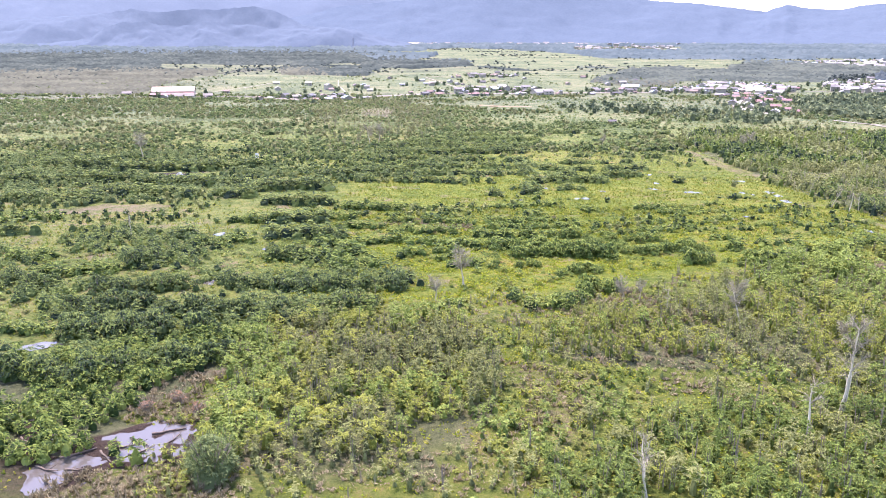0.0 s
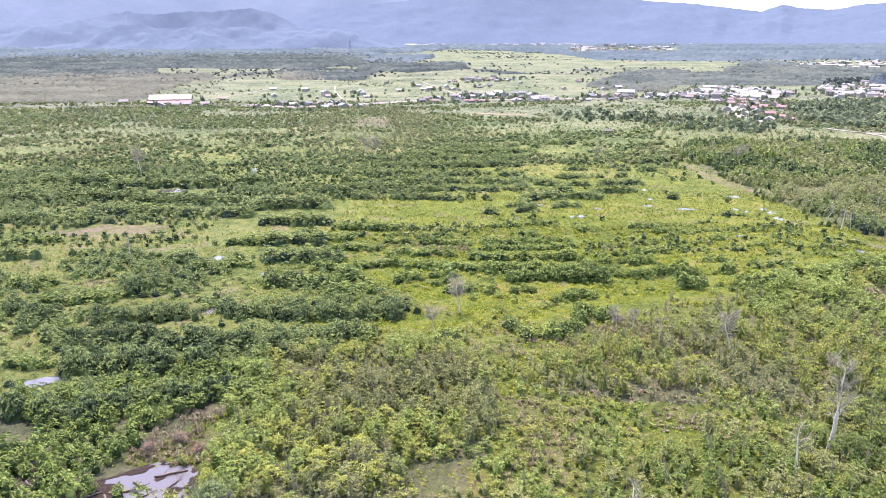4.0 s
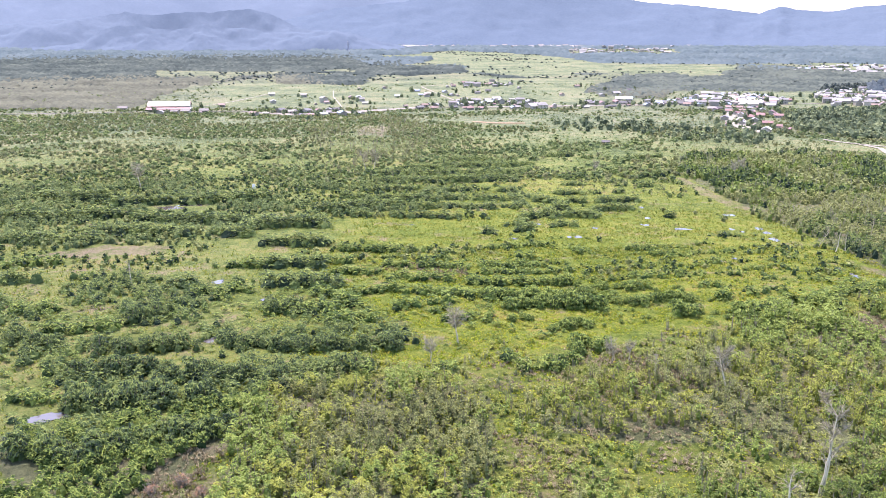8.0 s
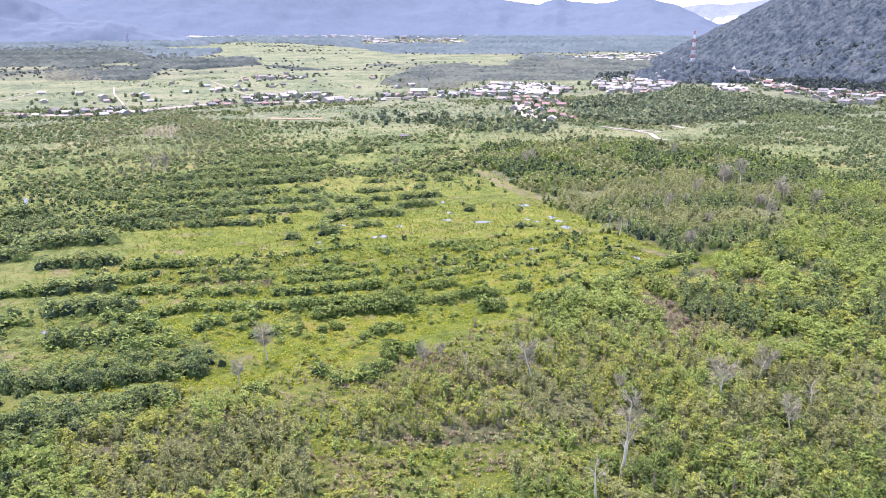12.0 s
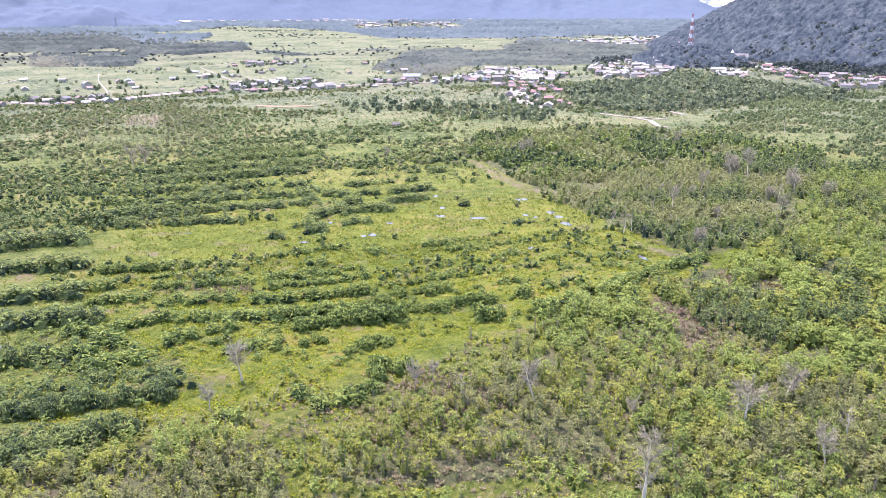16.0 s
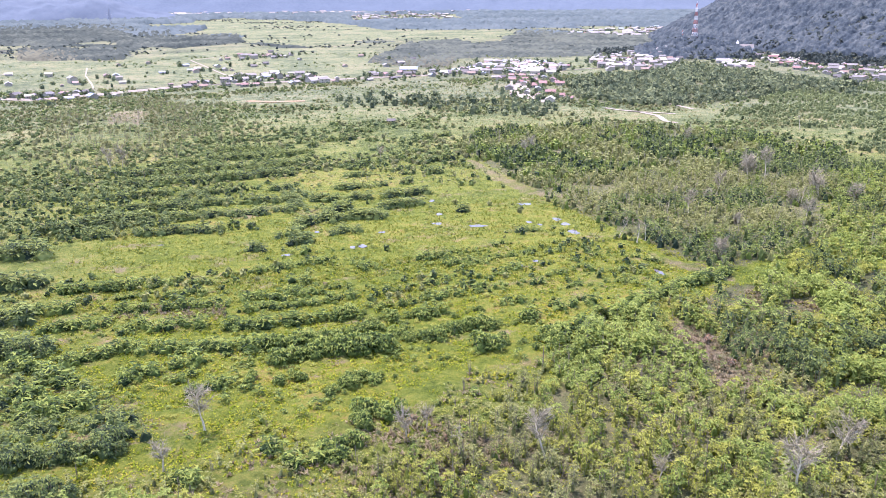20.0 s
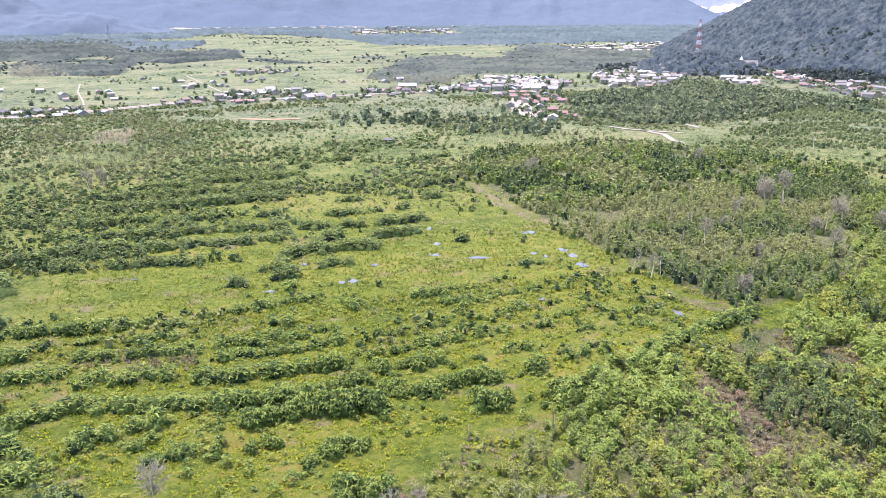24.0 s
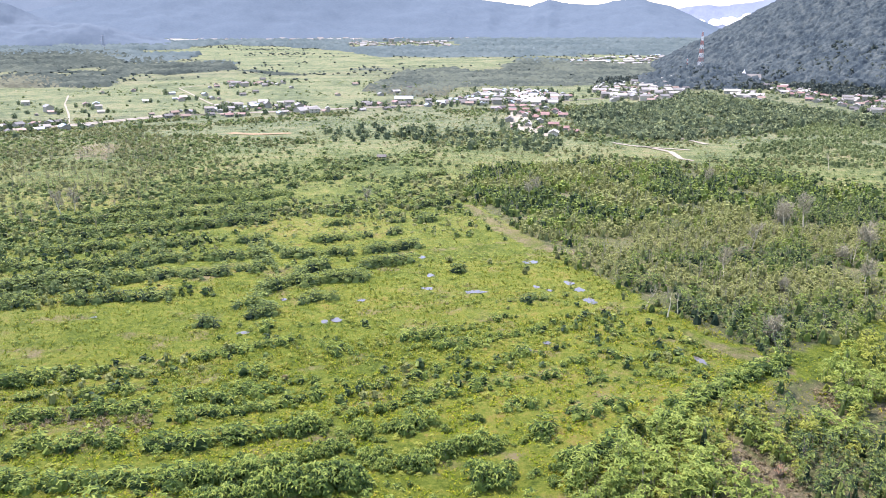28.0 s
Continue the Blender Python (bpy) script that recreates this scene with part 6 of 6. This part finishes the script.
# ---- the rest of the village's landmarks ----
hall = build_house(48, 20, 6.0, "red metal", 1, "long factory hall with faded red roofs and pale walls")
hall.name = "factory_hall"
hall.matrix_basis = pose(-324, 962, 0, 0, 0, 10)
lean = np.array([(-25, -20, 2.6), (25, -20, 2.6), (25, -10.1, 4.6), (-25, -10.1, 4.6)], float)
part("lean_to_roof", bulk("lean_to_roof", np.concatenate([lean, lean + (0, 0, 0.2)]), [(0, 3, 2, 1), (4, 5, 6, 7), (0, 1, 5, 4), (1, 2, 6, 5), (2, 3, 7, 6), (3, 0, 4, 7)], ROOFS["red metal"]), hall, "long red lean-to roof")
for k in range(8):
    part("post", bulk("post", *box(-24.5 + 7 * k - 0.15, -19.6, 0, -24.5 + 7 * k + 0.15, -19.3, 2.65), M_WALL), hall)
marker = tagged(new("white_marker"), "white upright board on a post among the bushes", "marker")
marker.matrix_basis = pose(-107, 450, 0)
part("post", bulk("post", *box(-0.08, -0.08, 0, 0.08, 0.08, 2.4), M_WOOD), marker)
part("board", bulk("board", *box(-0.9, -0.14, 2.0, 0.9, -0.08, 5.0), M_WHITE), marker)
hut = build_house(5.5, 4.5, 2.4, "dark metal", 1, "small grey hut standing alone in the swamp")
hut.name = "hut"
hut.matrix_basis = pose(140, 655, 0, 0, 0, -12)
long_hall = build_house(26, 13, 4, "white metal", 1, "large hall with a white metal roof beside the road")
long_hall.name = "market_hall"
long_hall.matrix_basis = pose(122, 985, 0, 0, 0, 30)
blue_hall = build_house(22, 12, 5, "blue metal", 1, "large hall with a blue metal roof")
blue_hall.name = "blue_hall"
blue_hall.matrix_basis = pose(252, 1078, 0, 0, 0, -15)


def build_church():
    ob = tagged(new("church"), "white church with a pale gable roof and small spire", "church")
    part("nave", bulk("nave", *gable_walls(24, 12, 7, 5), M_WHITE), ob)
    part("plinth", bulk("plinth", *box(-17, -7, -4, 13, 7, 0.15), M_WALL), ob)
    part("roof", bulk("roof", *gable(24, 12, 7, 5, 0.6), ROOFS["pale metal"]), ob)
    part("tower", bulk("tower", *box(-16, -2.5, 0, -11, 2.5, 13), M_WHITE), ob)
    tip = np.array([(-16.3, -2.8, 13), (-10.7, -2.8, 13), (-10.7, 2.8, 13), (-16.3, 2.8, 13), (-13.6, 0.1, 19), (-13.4, 0.1, 19), (-13.4, -0.1, 19), (-13.6, -0.1, 19)], float)
    part("spire", bulk("spire", tip, [(0, 1, 6, 7), (1, 2, 5, 6), (2, 3, 4, 5), (3, 0, 7, 4), (0, 3, 2, 1)], M_WHITE), ob)
    return ob


build_church().matrix_basis = pose(866, 1228, float(land(866, 1228)) + 2, 0, 0, -30)


def build_mast(high, foot, name):
    """A square lattice mast, painted red and white in turn."""
    ob = tagged(new(name), ("tall" if high > 40 else "slim low") + " red and white lattice radio mast at the hill's foot", "mast")
    sections = 9
    for k in range(sections):
        z0, z1 = high * k / sections, high * (k + 1) / sections
        w0, w1 = foot * (1 - 0.8 * k / sections) / 2, foot * (1 - 0.8 * (k + 1) / sections) / 2
        bars = []
        c0 = [(-w0, -w0, z0), (w0, -w0, z0), (w0, w0, z0), (-w0, w0, z0)]
        c1 = [(-w1, -w1, z1), (w1, -w1, z1), (w1, w1, z1), (-w1, w1, z1)]
        for i in range(4):
            j = (i + 1) % 4
            bars += [stick(c0[i], c1[i], 0.26, 0.26), stick(c0[i], c1[j], 0.14, 0.14), stick(c0[j], c1[i], 0.14, 0.14), stick(c1[i], c1[j], 0.16, 0.16)]
        part("mast_section", bulk("mast_section", *joined(bars), M_WHITE if k % 2 else M_RED), ob)
    part("antenna", bulk("antenna", *joined([box(-1.2, -1.2, high - 5, -0.8, -0.8, high - 2), box(0.8, 0.8, high - 5, 1.2, 1.2, high - 2), stick((0, 0, high), (0, 0, high + 4), 0.12, 0.05)]), M_WHITE), ob)
    return ob


build_mast(26, 3, "small_mast").matrix_basis = pose(778, 1282, float(land(778, 1282)), 0, 0, 40)
build_mast(58, 7, "radio_mast").matrix_basis = pose(758, 1214, float(land(758, 1214)), 0, 0, 20)



def build_pylon():
    """A far steel pylon with three pairs of arms."""
    ob = tagged(new("pylon"), "grey steel lattice pylon far off on the plain", "pylon")
    legs = [(-4, -4), (4, -4), (4, 4), (-4, 4)]
    for x, y in legs:
        part("leg", bulk("leg", *stick((x, y, 0), (x * 0.15, y * 0.15, 48), 0.55, 0.4), M_PYLON), ob)
    for z, w in ((30, 9), (37, 8), (44, 6)):
        part("arm", bulk("arm", *joined([stick((-w, 0, z), (0, 0, z + 2), 0.3, 0.5), stick((w, 0, z), (0, 0, z + 2), 0.3, 0.5)]), M_PYLON), ob)
    bars = []
    for k in range(6):
        u, v = 1 - 0.85 * k / 6, 1 - 0.85 * (k + 1) / 6
        for (x0, y0), (x1, y1) in zip(legs, legs[1:] + legs[:1]):
            bars.append(stick((x0 * u, y0 * u, 8 * k), (x1 * v, y1 * v, 8 * k + 8), 0.25, 0.25))
    part("bracing", bulk("bracing", *joined(bars), M_PYLON), ob)
    return ob


build_pylon().matrix_basis = pose(-333, 3000, float(land(-333, 3000)), 0, 0, 15)


def build_dead_shrub(seed):
    """A dead shrub, one metre high: a fan of dry brown twigs and curled leaves."""
    ob = tagged(new("dead_shrub"), "dead rust-brown shrub with dry curled leaves", "shrub", "dead brown shrubs of the swamp")
    part("twig_fan", bulk("twig_fan", *joined([stems_for(seed, 22, 0.8, 0.45), tuft(seed, 60, 0.012)]), M_WOOD), ob)
    part("dry_crown", bulk("dry_crown", *mound_crown(seed, 12, 5, 0.14, 1, 0.0, 0.2, 0.14), M_RUST), ob)
    return ob


rust_first = [build_dead_shrub(470 + k) for k in range(2)]
for k, (x, y, size) in enumerate([(273, 306, 5.5), (141, 228, 4.0), (139, 214, 3.5), (52, 209, 3.2), (57, 199, 2.8), (-52, 141, 4.5), (-57, 138, 4.0), (-47, 137, 3.8), (44, 304, 2.6), (128, 205, 3.0)]):
    m = pose(x, y, -0.05, 0, 0, k * 67) @ Matrix.Diagonal((size, size, size * 0.7, 1))
    if k < 2:
        rust_first[k].matrix_basis = m
    else:
        copy_thing(rust_first[k % 2], pose(0, 0, 0)).matrix_basis = m


def build_bare_bush(seed):
    """A round bare bush, one metre high: many fine grey twigs fanning out from a few stems."""
    ob = tagged(new("bare_bush"), "round bare grey bush of fine twigs", "bush", "bare grey bushes in the scrub")
    part("stem_fan", bulk("stem_fan", *stems_for(seed, 16, 0.75, 0.4), M_TWIG), ob)
    part("twig_crown", bulk("twig_crown", *joined([tuft(seed, 190, 0.012), mound_crown(seed, 26, 7, 0.12, 1, 0.0, 0.12, 0.07)]), M_TWIG), ob)
    return ob


bare_first = [build_bare_bush(480 + k) for k in range(2)]
for k, (x, y, size) in enumerate([(188, 292, 8), (290, 418, 11), (293, 369, 10), (298, 348, 10), (268, 354, 8), (222, 330, 6), (235, 372, 6)]):
    m = pose(x, y, 0, 0, 0, k * 71) @ Matrix.Diagonal((size, size, size * 0.95, 1))
    if k < 2:
        bare_first[k].matrix_basis = m
    else:
        copy_thing(bare_first[k % 2], pose(0, 0, 0)).matrix_basis = m

# trees among the houses and along the foot of the hill
foot = np.concatenate([spread([(610, 1290), (700, 1225), (690, 1130), (740, 1120), (810, 1110), (900, 1300), (700, 1400)], 8.0, 79), spread([(835, 1240), (850, 1120), (795, 950), (880, 890), (1000, 950), (1120, 1000), (1000, 1250), (900, 1300)], 7.0, 81)])
r3 = np.random.default_rng(77)
spots = np.array(taken)[r3.integers(0, len(taken), 1500)] + r3.normal(0, 14, (1500, 2))


def clear_of_houses(p, gap):
    return p[[min((x - a) ** 2 + (y - b) ** 2 for a, b in taken) > gap * gap for x, y in p]]


foot, spots = clear_of_houses(foot, 8), clear_of_houses(spots, 5.2)
# The foot trees' blue-grey is haze put into M_FAR's colour.
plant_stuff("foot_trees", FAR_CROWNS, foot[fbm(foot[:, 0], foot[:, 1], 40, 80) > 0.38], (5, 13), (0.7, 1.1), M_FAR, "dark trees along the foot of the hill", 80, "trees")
plant_stuff("village_trees", FAR_CROWNS, spots, (4, 9.5), (0.7, 1.2), M_DUSK, "dark green trees between the village houses", 78, "trees")
